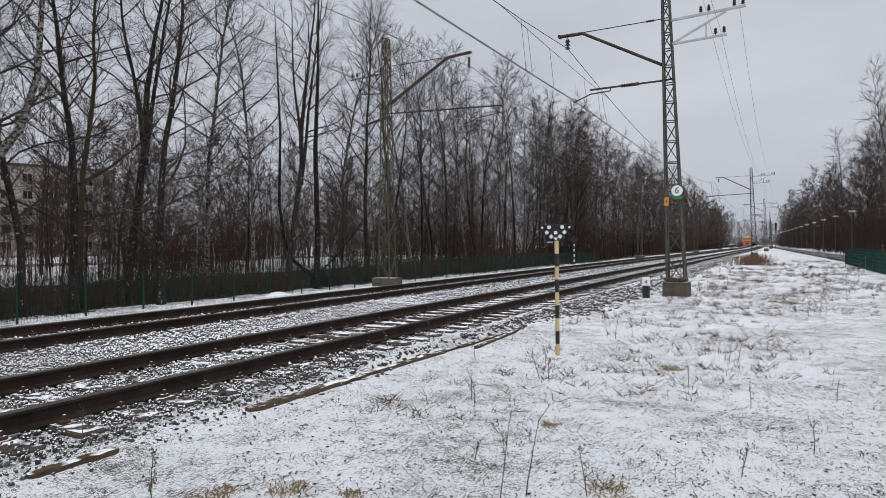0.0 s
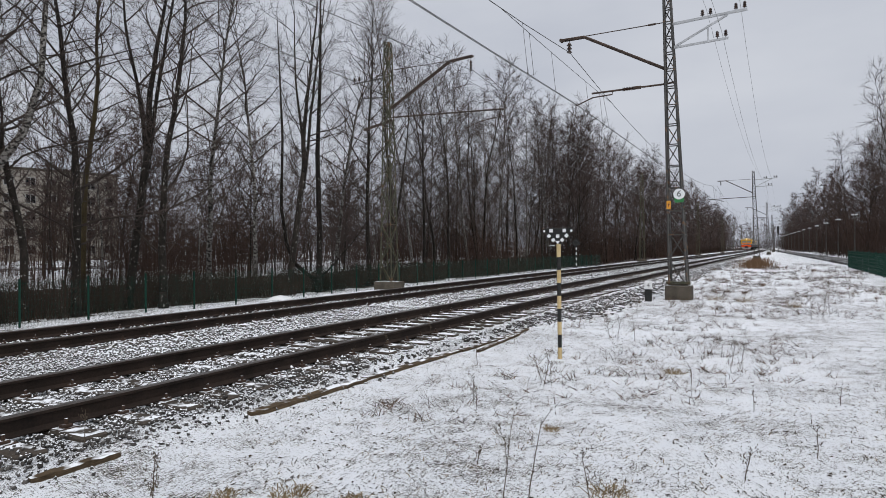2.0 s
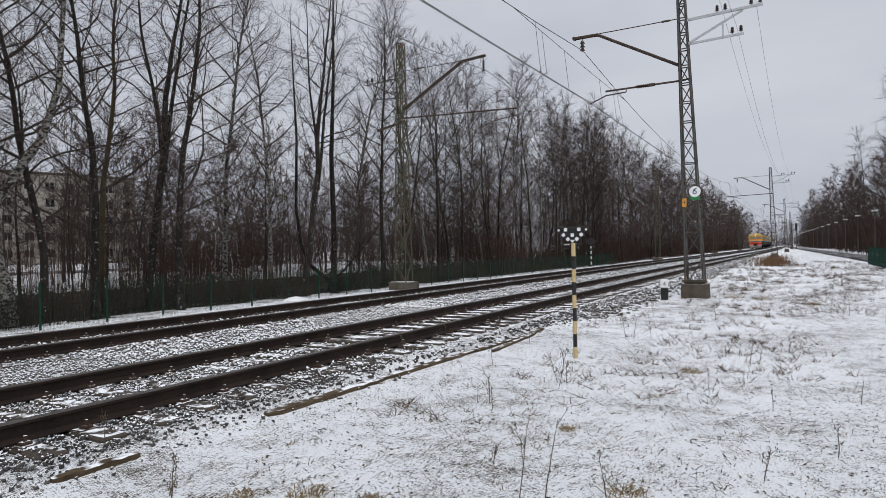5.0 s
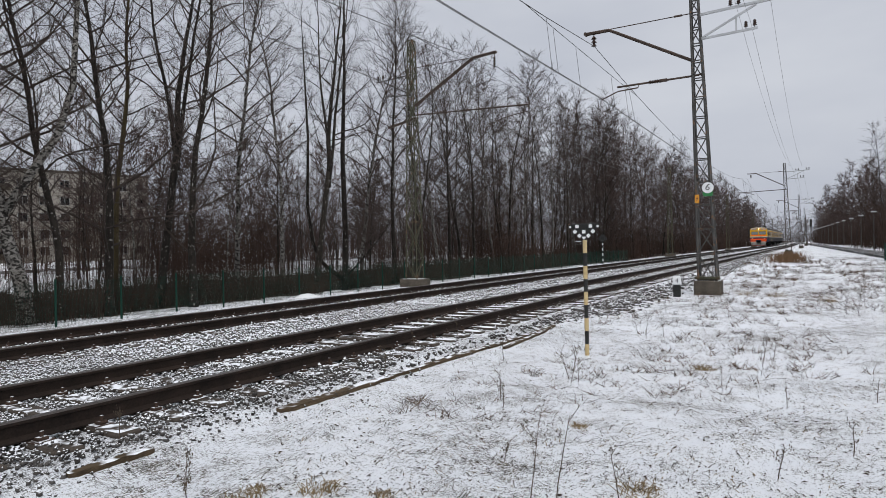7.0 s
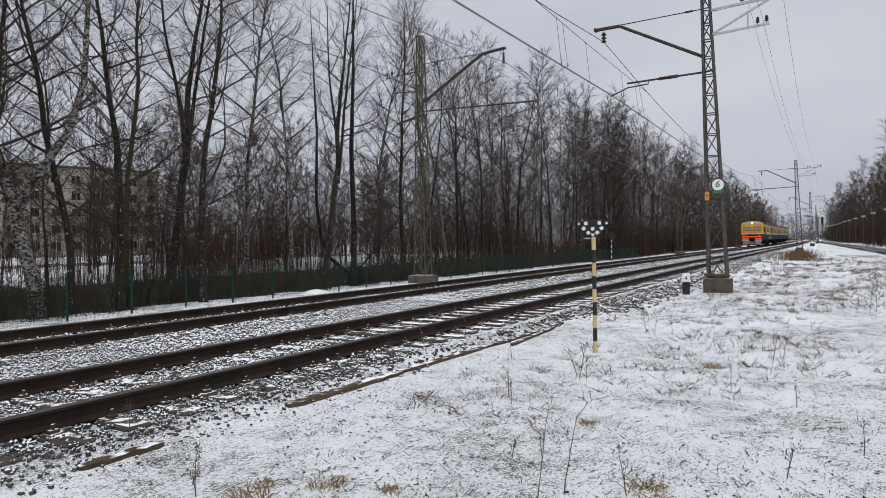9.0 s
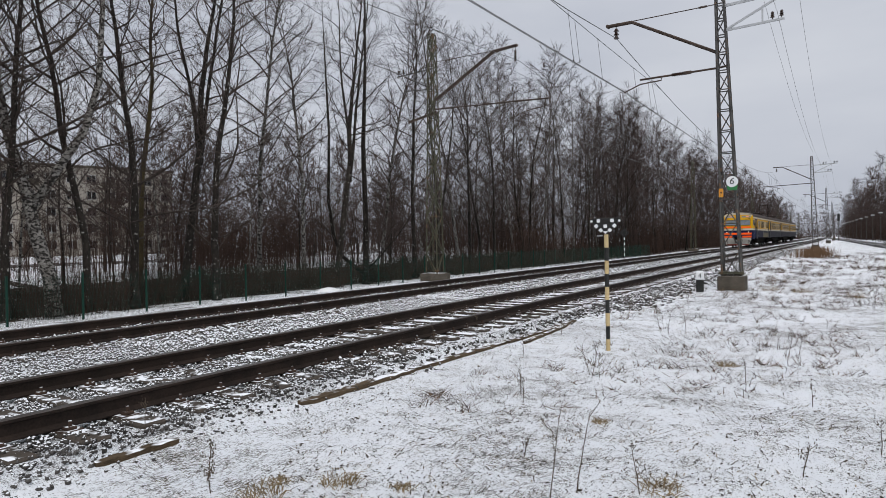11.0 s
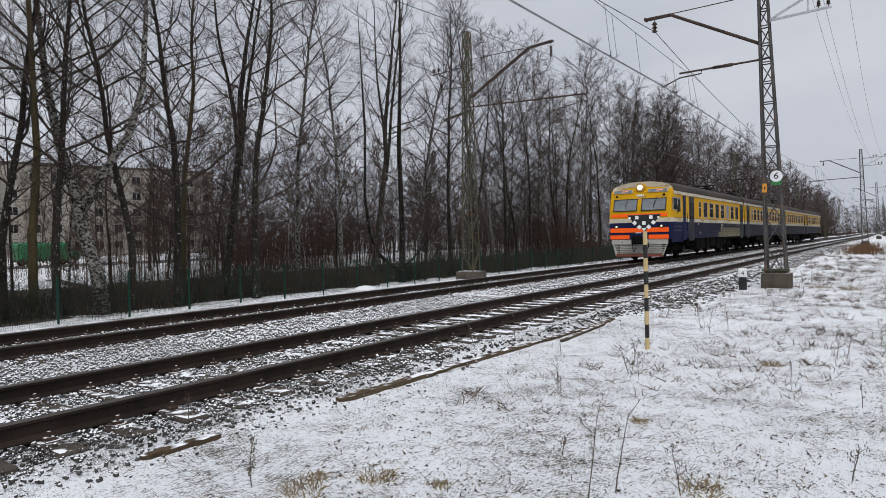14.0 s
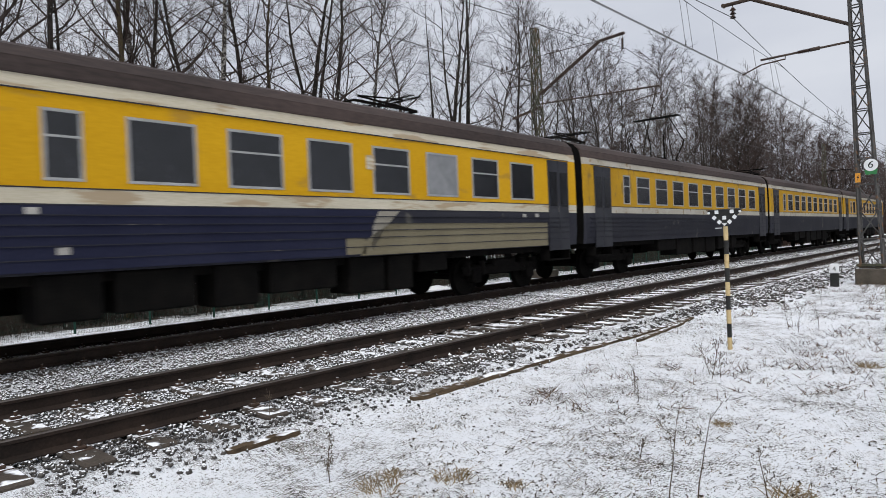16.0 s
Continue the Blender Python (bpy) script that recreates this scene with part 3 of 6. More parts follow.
def far_mast(at, label, height=10.8):
    """Mast beyond the far track, its arms towards the rails."""
    t = thing("catenary_mast", label, "mast", "masts beyond the far track", at=at)
    f = Build()
    f.box((0, 0, 0.12), (1.05, 0.9, 0.44), None, 0.04)
    part("foundation", f, CONCRETE, t)
    fr = part("mast_frame", lattice(height - 0.3, 0.56, 0.24, 0.0, 16, 0.046), STEEL_OLD, t)
    fr.matrix_basis = pose(0, 0, 0.33)
    up = Build()
    for y in (-0.05, 0.05):
        up.tube([(0.15, y, 7.95), (3.05, y, 9.60), (4.12, y, 9.68)], [0.045] * 3, 6)
    part("cantilever", up, ARM_RUST, t)
    tie = Build()
    tie.tube([(3.05, 0, 9.62), (0.1, 0, 9.62)], [0.015] * 2, 6)
    part("tie_rod", tie, ARM_RUST, t)
    ins = Build()
    insulator(ins, (4.03, 0, 9.65), 4, 0.075, 0.11, 0.16)
    part("insulator", ins, CERAMIC, t)
    lo = Build()
    lo.beam((-1.3, 0, 7.12), (0.2, 0, 7.42), 0.09)
    lo.tube([(0.1, 0, 7.55), (5.48, 0, 7.36)], [0.035] * 2, 8)
    lo.tube([(5.48, 0, 7.36), (5.48, 0, 7.1), (4.4, 0, 6.95), (3.75, 0, 6.72)], [0.02] * 4, 6)
    part("registration_arm", lo, ARM_RUST, t)
    br = Build()
    br.beam((-1.9, 0, 9.25), (0, 0, 9.35), 0.05)
    br.beam((-1.5, 0, 8.55), (0, 0, 8.45), 0.045)
    br.beam((-1.5, 0, 9.2), (-0.1, 0, 8.5), 0.05)
    part("wire_bracket", br, STEEL, t)
    for x, z in ((-1.8, 9.27), (-1.55, 9.28), (-1.4, 8.55)):
        pin_insulator(t, (x, 0, z))
    return t


SPAN = 57.0
NEAR_Y = [22.3 + SPAN * i for i in range(-1, 7)]
FAR_Y = [23.9 + SPAN * i for i in range(-1, 7)]


def on_line(u, y, z=0.0):
    return pose(u + bend(y), y, z, 0, 0, -math.degrees(heading(y)))


first = near_mast(on_line(-2.86, 22.3, 0.0), "grey steel lattice mast with cantilever arms on a concrete block")
reaching = near_mast(on_line(-2.45, NEAR_Y[2], 0.05), "grey steel lattice mast with a long arm reaching over the track", True)
for k, y in enumerate(NEAR_Y):
    if k not in (1, 2):
        copy_thing(first if k % 2 else reaching, on_line(-2.86 if k < 2 else -2.45, y, 0.05))
far_first = far_mast(on_line(-15.15, 23.9, -0.08), "mossy rusted lattice mast with arms over the far track")
for y in FAR_Y:
    if abs(y - 23.9) > 1:
        copy_thing(far_first, on_line(-15.15, y, -0.1))


def mast_plate():
    ring = [(0.17 * math.cos(a), 0.17 * math.sin(a)) for a in (radians(-150 + 15 * i) for i in range(17))]
    p = Build().plate(disc(0.175, 24), 0.012)
    s = part("number_plate", p, WHITE, first, "round white number plate with green foot")
    s.matrix_basis = pose(0.06, -0.36, 3.42)
    g = Build().plate([(-0.16, 0.0), (-0.13, -0.14), (0.13, -0.14), (0.16, 0.0)], 0.010)
    gg = part("plate_foot", g, GREEN_PAINT, s)
    gg.matrix_basis = pose(0, 0.004, -0.13)
    w = part("numeral", writing("6", 0.30), None, s, "black numeral 6")
    w.data.materials.append(BLACK)
    w.matrix_basis = pose(0, -0.01, 0.01, 0, 14, 0)
    o = part("warning_plate", Build().box((0, 0, 0), (0.13, 0.012, 0.27), None, 0.004), ORANGE, first, "orange warning plate with a dark bolt sign")
    o.matrix_basis = pose(-0.27, -0.33, 3.08)
    z = part("bolt_sign", Build().plate([(0.03, 0.09), (-0.03, 0.0), (0.0, 0.0), (-0.02, -0.09), (0.035, 0.02), (0.005, 0.02)], 0.004), BLACK, o)
    z.matrix_basis = pose(0, -0.01, 0)


mast_plate()


def wire(name, pts, r, label):
    b = Build()
    b.tube(pts, [r] * len(pts), 5)
    return solid(name, b, WIRE, label, "cable", "overhead wires", smooth=True)


ZIG = (-1.0, 0.37, 0.25, -0.2, 0.25, -0.2, 0.25, -0.2)


def overhead(u, ys, z_contact, z_hang, sag):
    side = 1 if u == NEAR else -1
    con, mes = [], []
    drops = Build()
    for k, (a, b) in enumerate(zip(ys, ys[1:])):
        for i in range(12):
            s = i / 12
            y = a + (b - a) * s
            zig = side * (ZIG[k] + (ZIG[k + 1] - ZIG[k]) * s)
            con.append((u + bend(y) + zig, y, z_contact - 0.05 * 4 * s * (1 - s)))
            mes.append((u + bend(y) + 0.1, y, z_hang - sag * 4 * s * (1 - s)))
            if i in (1, 3, 5, 7, 9, 11):
                drops.tube([con[-1], mes[-1]], [0.006, 0.006], 4)
                drops.tube([(con[-1][0], y - 0.03, con[-1][2] + 0.03), (con[-1][0], y + 0.03, con[-1][2] + 0.03)], [0.02, 0.02], 5)
    for a in ys[1:]:
        pts = []
        for d in range(-6, 7, 2):
            x, z = u + bend(a + d) + 0.1, z_hang - sag * 4 * (6.3 / SPAN) * (1 - 6.3 / SPAN) - 0.03 * (1 - (d / 6) ** 2)
            pts.append((x, a + d * 1.05, z))
            if d in (-4, -2, 2, 4):
                zc = z_contact - 0.05 * 4 * (abs(d) / SPAN)
                drops.tube([(x, a + d * 1.05, z), (x + 0.15 * side, a + d * 1.05, zc)], [0.006, 0.006], 4)
        wire("stitch_wire", pts, 0.009, "short dark stitch wire hung under the carrying cable")
    thin = 0.010 if side > 0 else 0.0065
    wire("contact_wire", con, thin, "grooved dark contact wire over the track")
    wire("contact_wire", [(x - 0.04, y, z) for x, y, z in con], thin, "second contact wire running beside the first")
    wire("catenary_cable", mes, 0.012, "dark carrying cable sagging between masts")
    solid("dropper_wires", drops, WIRE, "thin dropper wires between cable and contact wire", "cable", kind="stuff")


overhead(NEAR, NEAR_Y, 6.75, 8.64, 1.32)
overhead(FAR, FAR_Y, 6.8, 8.98, 1.25)
for dx, z in ((0.88, 9.38), (1.87, 9.42), (1.33, 8.6)):
    pts = []
    for a, b in zip(NEAR_Y, NEAR_Y[1:]):
        pts += [(-2.86 + dx + bend(a + (b - a) * i / 10), a + (b - a) * i / 10, z - 0.9 * 4 * (i / 10) * (1 - i / 10)) for i in range(10)]
    wire("feeder_wire", pts, 0.005, "thin feeder wire on pin insulators")
for dx, z in ((-1.67, 9.48), (-1.4, 8.75)):
    pts = []
    for a, b in zip(FAR_Y, FAR_Y[1:]):
        pts += [(-15.15 + dx + bend(a + (b - a) * i / 10), a + (b - a) * i / 10, z - 0.8 * 4 * (i / 10) * (1 - i / 10)) for i in range(10)]
    wire("feeder_wire", pts, 0.005, "thin feeder wire on the far masts")


# ---- signs and posts by the line ----
def striped_sign():
    t = thing("trackside_sign", "black and cream striped post with a V of white reflectors", "sign", at=pose(-2.96, 9.62, -0.04, 0, -0.4, 0))
    n = 9
    hgt = 1.80
    for i in range(n):
        z0, z1 = hgt * i / n, hgt * (i + 1) / n
        b = Build()
        b.tube([(0, 0, z0), (0, 0, z1)], [0.032, 0.032], 14)
        part("band", b, CREAM_POLE if i % 2 == 0 else BLACK, t, smooth=False)
    cap = Build().tube([(0, 0, hgt), (0, 0, hgt + 0.05)], [0.02, 0.02], 8)
    part("bracket", cap, BLACK, t)
    board = part("board", Build().plate([(-0.235, 0.11), (0.235, 0.11), (0.235, 0.085), (0.03, -0.11), (-0.03, -0.11), (-0.235, 0.085)], 0.012), BLACK, t, "black tapering board")
    board.matrix_basis = pose(0, -0.03, hgt + 0.13)
    part("board_rail", Build().box((0, -0.03, hgt + 0.245), (0.50, 0.03, 0.012)), STEEL, t)
    for x, z, turn in ((-0.215, 0.075, 1), (-0.105, 0.08, 0), (0.105, 0.08, 0), (0.215, 0.075, 1), (-0.14, 0.0, 45), (0.14, 0.0, 45), (-0.07, -0.065, 45), (0.07, -0.065, 45), (0, -0.005, 0)):
        b = Build()
        if turn == 1:
            b.plate(disc(0.018, 12), 0.008)
        else:
            b.box((0, 0, 0), (0.052, 0.008, 0.052), None, 0.002)
        r = part("reflector", b, WHITE, board)
        r.matrix_basis = pose(x, -0.011, z, 0, turn if turn > 1 else 0, 0)
    low = part("reflector", Build().plate([(-0.04, 0.02), (0.04, 0.02), (0, -0.025)], 0.008), WHITE, board)
    low.matrix_basis = pose(0, -0.011, -0.1)
    part("number_tab", Build().box((-0.10, 0, hgt - 0.02), (0.09, 0.006, 0.012)), WHITE, t)


striped_sign()


def marker_post():
    t = thing("marker_post", "short concrete marker post, black below with a white head", "post", at=pose(-3.56, 21.0, 0.02, 0, 0, 8))
    part("shaft", Build().box((0, 0, 0.14), (0.22, 0.16, 0.42), None, 0.015), BLACK, t)
    h = Build().box((0, 0, 0.47), (0.235, 0.175, 0.24), None, 0.015)
    h.box((0, 0, 0.60), (0.18, 0.13, 0.03), None, 0.012)
    part("head", h, WHITE, t, "white-painted head")
    w = part("numeral", writing("4", 0.19), None, t, "black numeral 4")
    w.data.materials.append(BLACK)
    w.matrix_basis = pose(0, -0.092, 0.47)


marker_post()


def diamond_sign():
    t = thing("trackside_sign", "dark diamond signal board on a striped post", "sign", at=pose(-15.3, 54.6, -0.1))
    for i in range(8):
        part("band", Build().tube([(0, 0, 0.23 * i), (0, 0, 0.23 * i + 0.23)], [0.04, 0.04], 8), WHITE if i % 2 else BLACK, t)
    d = part("board", Build().plate([(0.42, 0), (0, 0.42), (-0.42, 0), (0, -0.42)], 0.02), BLACK, t)
    d.matrix_basis = pose(0, -0.06, 2.2)
    r = part("ring", Build().tube([(0.2 * math.cos(a / 10 * math.pi), 0, 0.2 * math.sin(a / 10 * math.pi)) for a in range(21)], [0.02] * 21, 5), STEEL, t)
    r.matrix_basis = pose(0, -0.09, 2.2)


diamond_sign()


# ---- planks beside the near track ----
def plank(x0, y0, x1, y1, w, h, seed):
    rnd = random.Random(seed)
    n = 12
    b = Build()
    rows = []
    d = Vector((x1 - x0, y1 - y0, 0))
    side = Vector((d.y, -d.x, 0)).normalized()
    for i in range(n + 1):
        s = i / n
        c = Vector((x0, y0, 0)) + d * s
        ww = w * (0.75 + 0.35 * rnd.random()) * (0.55 if i in (0, n) else 1) / 2
        z = ground_z(c.x, c.y) + 0.005
        hh = h * rnd.uniform(0.75, 1.15)
        k = len(b.v)
        b.v.extend([c + side * ww + Vector((0, 0, z - 0.03)), c + side * ww * 0.9 + Vector((0, 0, z + hh)), c - side * ww * 0.8 + Vector((0, 0, z + hh * 1.1)), c - side * ww + Vector((0, 0, z - 0.03))])
        rows.append(k)
    for a, q in zip(rows, rows[1:]):
        for j in range(4):
            b.f.append((a + j, a + (j + 1) % 4, q + (j + 1) % 4, q + j))
            b.m.append(0)
    b.f += [tuple(rows[0] + j for j in (3, 2, 1, 0)), tuple(rows[-1] + j for j in range(4))]
    b.m += [0, 0]
    return solid("plank", b, WOOD, "rotten snow-dusted timber plank lying beside the ballast", "plank", "planks beside the track")


plank(-4.75, 4.85, -4.70, 6.9, 0.15, 0.03, 1)
plank(-4.70, 6.8, -4.62, 9.6, 0.10, 0.035, 2)
plank(-4.58, 9.5, -4.55, 12.6, 0.09, 0.035, 3)
plank(-4.80, 2.72, -4.78, 3.42, 0.10, 0.03, 4)
plank(-4.35, 9.6, -4.50, 12.0, 0.08, 0.04, 6)


# ---- green mesh fence beyond the far track ----
def mesh_panel(w, h, step, r=0.0018):
    b = Build()
    x = 0.0
    while x <= w + 1e-6:
        b.box((x, 0, h / 2), (r * 2, r * 2, h))
        x += step
    z = 0.02
    while z <= h:
        b.box((w / 2, -r * 2, z), (w, r * 2.4, r * 2.4))
        z += 0.2
    return b


FENCE_U, FENCE_STEP, FENCE_H = -23.3, 2.5, 1.70


def green_fence():
    post = Build().box((0, 0, 0.86), (0.06, 0.06, 1.95), None, 0.006)
    post.box((0, 0, 1.845), (0.07, 0.07, 0.02))
    pm = post.mesh("post", FENCE_GREEN)
    mm = mesh_panel(FENCE_STEP, FENCE_H, 0.05, 0.0021).mesh("mesh_panel", FENCE_GREEN)
    f = thing("mesh_fence", "green coated wire mesh fence with square posts", "fence", kind="structure")
    y = 12.9 - FENCE_STEP * 8
    while y < 92:
        z = ground_z(FENCE_U + bend(y), y)
        p = part("post", pm, None, f)
        p.matrix_basis = pose(FENCE_U + bend(y), y, z)
        q = part("mesh_panel", mm, None, f)
        q.matrix_basis = pose(FENCE_U + bend(y), y, z + 0.06, 0, 0, 90)
        y += FENCE_STEP


green_fence()


# ---- trees ----
def make_tree_parts(seed, height, r0, fork=0.0, arms=2, spread=0.30, first=0.16, limbs=34, subs=8, twigs=6, lean=0.0, sides=8, twig_r=0.0068, droop=0.5, fine=True, paths=()):
    """Trunk, limbs and crown of twigs as three builds."""
    rnd = random.Random(seed)
    trunk, limb, crown = Build(), Build(), Build()

    def wander(p, way, length, n, turn, up):
        pts = [Vector(p)]
        w = Vector(way).normalized()
        for i in range(n):
            w = (w + Vector((rnd.gauss(0, turn), rnd.gauss(0, turn), rnd.gauss(0, turn) + up))).normalized()
            pts.append(pts[-1] + w * (length / n))
        return pts

    def twig(p, way, length):
        w = (way + Vector((rnd.gauss(0, 0.42), rnd.gauss(0, 0.42), rnd.gauss(0.08, 0.35)))).normalized()
        pts = wander(p, w, length if fine else length * 1.5, 2 if fine else 1, 0.2, -0.2 * droop)
        crown.tube(pts, [twig_r, twig_r * 0.75, 0] if fine else [twig_r, 0], 3, False)

    def bough(p, way, length, r, count):
        n = 6 if fine else 4
        pts = wander(p, way, length, n, 0.14, 0.035)
        limb.tube(pts, [r * (1 - 0.8 * i / n) for i in range(n)] + [0], 4 if fine else 3, False)
        for k in range(count):
            s = 0.15 + 0.83 * (k + rnd.random()) / count
            i = min(n - 1, int(s * n))
            q = pts[i].lerp(pts[i + 1], s * n - i)
            along = (pts[i + 1] - pts[i]).normalized()
            out = (along + Vector((rnd.gauss(0, 0.65), rnd.gauss(0, 0.65), rnd.gauss(0.15, 0.45)))).normalized()
            ln = (length * 0.42 * (1.15 - s) + 0.5) * rnd.uniform(0.7, 1.3)
            sp = wander(q, out, ln, 3, 0.15, 0.03 - 0.06 * droop)
            rr = max(twig_r * 1.25, r * 0.36 * (1 - 0.6 * s))
            crown.tube(sp if fine else (sp[0], sp[2], sp[3]), [rr, rr * 0.75, rr * 0.5, 0] if fine else [rr, rr * 0.7, 0], 3, False)
            for j in range(twigs):
                g = 0.2 + 0.8 * (j + rnd.random()) / twigs
                a = min(2, int(g * 3))
                twig(sp[a].lerp(sp[a + 1], g * 3 - a), (sp[a + 1] - sp[a]).normalized(), (0.5 + 0.35 * ln) * rnd.uniform(0.6, 1.35))

    def stem(p, way, length, r):
        n = 14 if fine else 8
        pts = wander(p, way, length, n, 0.05, 0.045)
        rad = [max(0.012, r * (1 - 0.97 * (i / n)) ** 1.05) for i in range(n + 1)]
        trunk.tube(pts, rad, sides)
        return pts, rad

    base = Vector((0, 0, -0.3))
    trunk.tube([base, base + Vector((0, 0, 0.45)), base + Vector((lean * 0.8, 0, 1.1))], [r0 * 1.45, r0 * 1.12, r0 * 0.9], sides)
    stems = []
    for pts, rad in paths:
        trunk.tube([Vector(p) for p in pts], rad, sides)
        if rad[-1] < 0.06:
            stems.append(([Vector(p) for p in pts], rad))
    if paths:
        pass
    elif fork:
        low = wander(base, (lean, 0.02, 1), height * fork, 5, 0.05, 0.05)
        trunk.tube(low, [r0 * (1 - 0.045 * i) for i in range(6)], sides)
        a0 = rnd.uniform(0, 6.28)
        for k in range(arms):
            a = a0 + k * 6.28 / arms
            q = 0.09 + 0.045 * arms * (k > 0)
            stems.append(stem(low[-1] - Vector((0, 0, 0.15 + 0.5 * k)), (q * math.cos(a) + lean, q * math.sin(a), 1), height * (1 - fork) * rnd.uniform(0.85, 1.0), r0 * (0.78 if k == 0 else 0.55)))
    else:
        stems.append(stem(base, (lean, rnd.gauss(0, 0.03), 1), height + 0.3, r0))
    for pts, rad in stems:
        n = len(pts) - 1
        cnt = limbs // len(stems)
        lo = 0.06 if fork else (0.3 if paths else first)
        wide = 0.62 if len(stems) > 1 else 1.0
        for k in range(cnt):
            s = lo + (0.985 - lo) * ((k + rnd.random()) / cnt) ** 0.95
            i = min(n - 1, int(s * n))
            q = pts[i].lerp(pts[i + 1], s * n - i)
            a = k * 2.4 + rnd.uniform(-0.6, 0.6)
            rise = rnd.uniform(0.3, 0.95) + 0.8 * s * s
            v = (s - lo) / (1 - lo)
            ln = 0.5 + height * spread * wide * (0.14 + 0.86 * (1 - v) ** 0.75) * (0.7 + 0.3 * min(1.0, v * 5)) * rnd.uniform(0.45, 1.15)
            bough(q, Vector((math.cos(a), math.sin(a), rise)), ln, min(rad[i] * 0.6 + 0.007, 0.013 + ln * 0.0082), max(3, int(subs * (0.45 + 0.13 * ln))))
        for _ in range(6):
            twig(pts[-1], Vector((0, 0, 1)), 1.0)
    return trunk, limb, crown


def tree(name, seed, label, category, bark, group, twig=TWIG, **kw):
    t = thing(name, label, category, group, at=pose(0, -3000, 0))
    a, b, c = make_tree_parts(seed, **kw)
    part("trunk", a, bark, t, smooth=True)
    tagged(part("branchwork", b, LIMB, t), kind="stuff")
    tagged(part("crown", c, twig, t), kind="stuff")
    return t


def drop_prototype(t):
    for o in (*t.children_recursive, t):
        bpy.data.objects.remove(o)


def plant(proto, u, y, scale=1.0, turn=0.0, label=""):
    x = u
    ob = copy_thing(proto, pose(x, y, ground_z(x, y), 0, 0, turn) @ Matrix.Scale(scale, 4))
    if label:
        tagged(ob, label)
    return ob


ROW = "bare trees beyond the fence"
DARK, PALE, FORKED = "tall bare birch with dark trunk and fine ascending twigs", "bare birch with flecked white trunk and drooping twigs", "bare birch forking into several steep stems"
birches = [tree("birch_tree", 11 + i, lb, "tree", b, ROW, height=h, r0=r, fork=fk, arms=ar, first=fi, limbs=lm + 4, spread=sp, subs=sb, twigs=6, droop=dr)
           for i, (h, r, fk, ar, fi, lm, sp, sb, dr, b, lb) in enumerate((
               (22.5, 0.205, 0, 1, 0.10, 44, 0.30, 8, 0.2, BARK, DARK), (22.0, 0.165, 0, 1, 0.16, 40, 0.26, 8, 0.9, BARK_WHITE, PALE),
               (23.0, 0.21, 0.36, 3, 0.2, 42, 0.30, 8, 0.3, BARK, FORKED), (22.5, 0.19, 0.22, 2, 0.2, 42, 0.28, 8, 0.5, BARK, FORKED), (22.0, 0.17, 0, 1, 0.14, 42, 0.28, 8, 0.7, BARK, DARK)))]
light_birches = [tree("birch_tree", 61 + i, lb, "tree", b, ROW, height=h, r0=r, fork=fk, arms=2, first=0.13, limbs=36, spread=sp, subs=7, twigs=5, droop=0.8, sides=6, twig_r=0.0135)
                 for i, (h, r, fk, sp, b, lb) in enumerate(((22.5, 0.17, 0, 0.27, BARK, DARK), (22.0, 0.15, 0, 0.25, BARK_WHITE, PALE), (22.5, 0.18, 0.2, 0.29, BARK, FORKED)))]
aim = Vector((0.77, 0.64, 0))


def stem_path(rows):
    return [aim * a + Vector((0, 0, z)) for a, z in rows]


crooked = tree("old_birch_tree", 29, "old white-barked birch with a crooked trunk and a heavy curved limb", "tree", BARK_WHITE, ROW, height=19, r0=0.28, limbs=44, spread=0.26, subs=8, twigs=6,
               paths=((stem_path(((0.1, -0.3), (-0.1, 1.6), (-0.6, 3.4), (-0.9, 5.0), (-1.5, 7.2), (-1.9, 9.5), (-2.2, 13.0), (-2.0, 18.0))), [0.34, 0.27, 0.25, 0.22, 0.18, 0.15, 0.10, 0.02]),
                      (stem_path(((-0.7, 4.3), (0.3, 5.9), (1.3, 7.4), (1.9, 9.4), (2.1, 12.5), (2.3, 17.5))), [0.17, 0.16, 0.15, 0.12, 0.09, 0.02])))
hooked = tree("old_birch_tree", 33, "dark birch with a low stem hooking up from its foot", "tree", BARK, ROW, height=22, r0=0.20, limbs=46, spread=0.24, subs=8, twigs=6,
              paths=((stem_path(((0.0, -0.3), (0.05, 1.0), (0.1, 4.0), (0.0, 9.0), (0.2, 14.0), (0.3, 22.0))), [0.25, 0.20, 0.18, 0.15, 0.10, 0.02]),
                     (stem_path(((0.0, 0.7), (-0.7, 1.2), (-1.5, 1.9), (-2.0, 3.2), (-2.3, 5.5), (-2.2, 10.0), (-2.5, 18.0))), [0.14, 0.13, 0.12, 0.11, 0.10, 0.08, 0.02]),
                     (stem_path(((0.0, 0.8), (0.9, 1.7), (2.2, 3.2), (3.2, 4.6))), [0.07, 0.06, 0.05, 0.02])))
poplar = tree("poplar_tree", 31, "straight bare poplar with greenish bark", "tree", BARK_GREEN, ROW, height=24, r0=0.19, first=0.3, limbs=34, spread=0.2, subs=7, twigs=5)
slim = [tree("young_birch_tree", 41 + i, "slender bare young birch among the grove", "tree", b, ROW, twig=TWIG_BROWN, height=h, r0=r, first=0.15, limbs=22, spread=0.2, subs=5, twigs=4, sides=5, twig_r=0.012)
        for i, (h, r, b) in enumerate(((15, 0.085, BARK_WHITE), (13.5, 0.08, BARK), (16, 0.10, BARK)))]
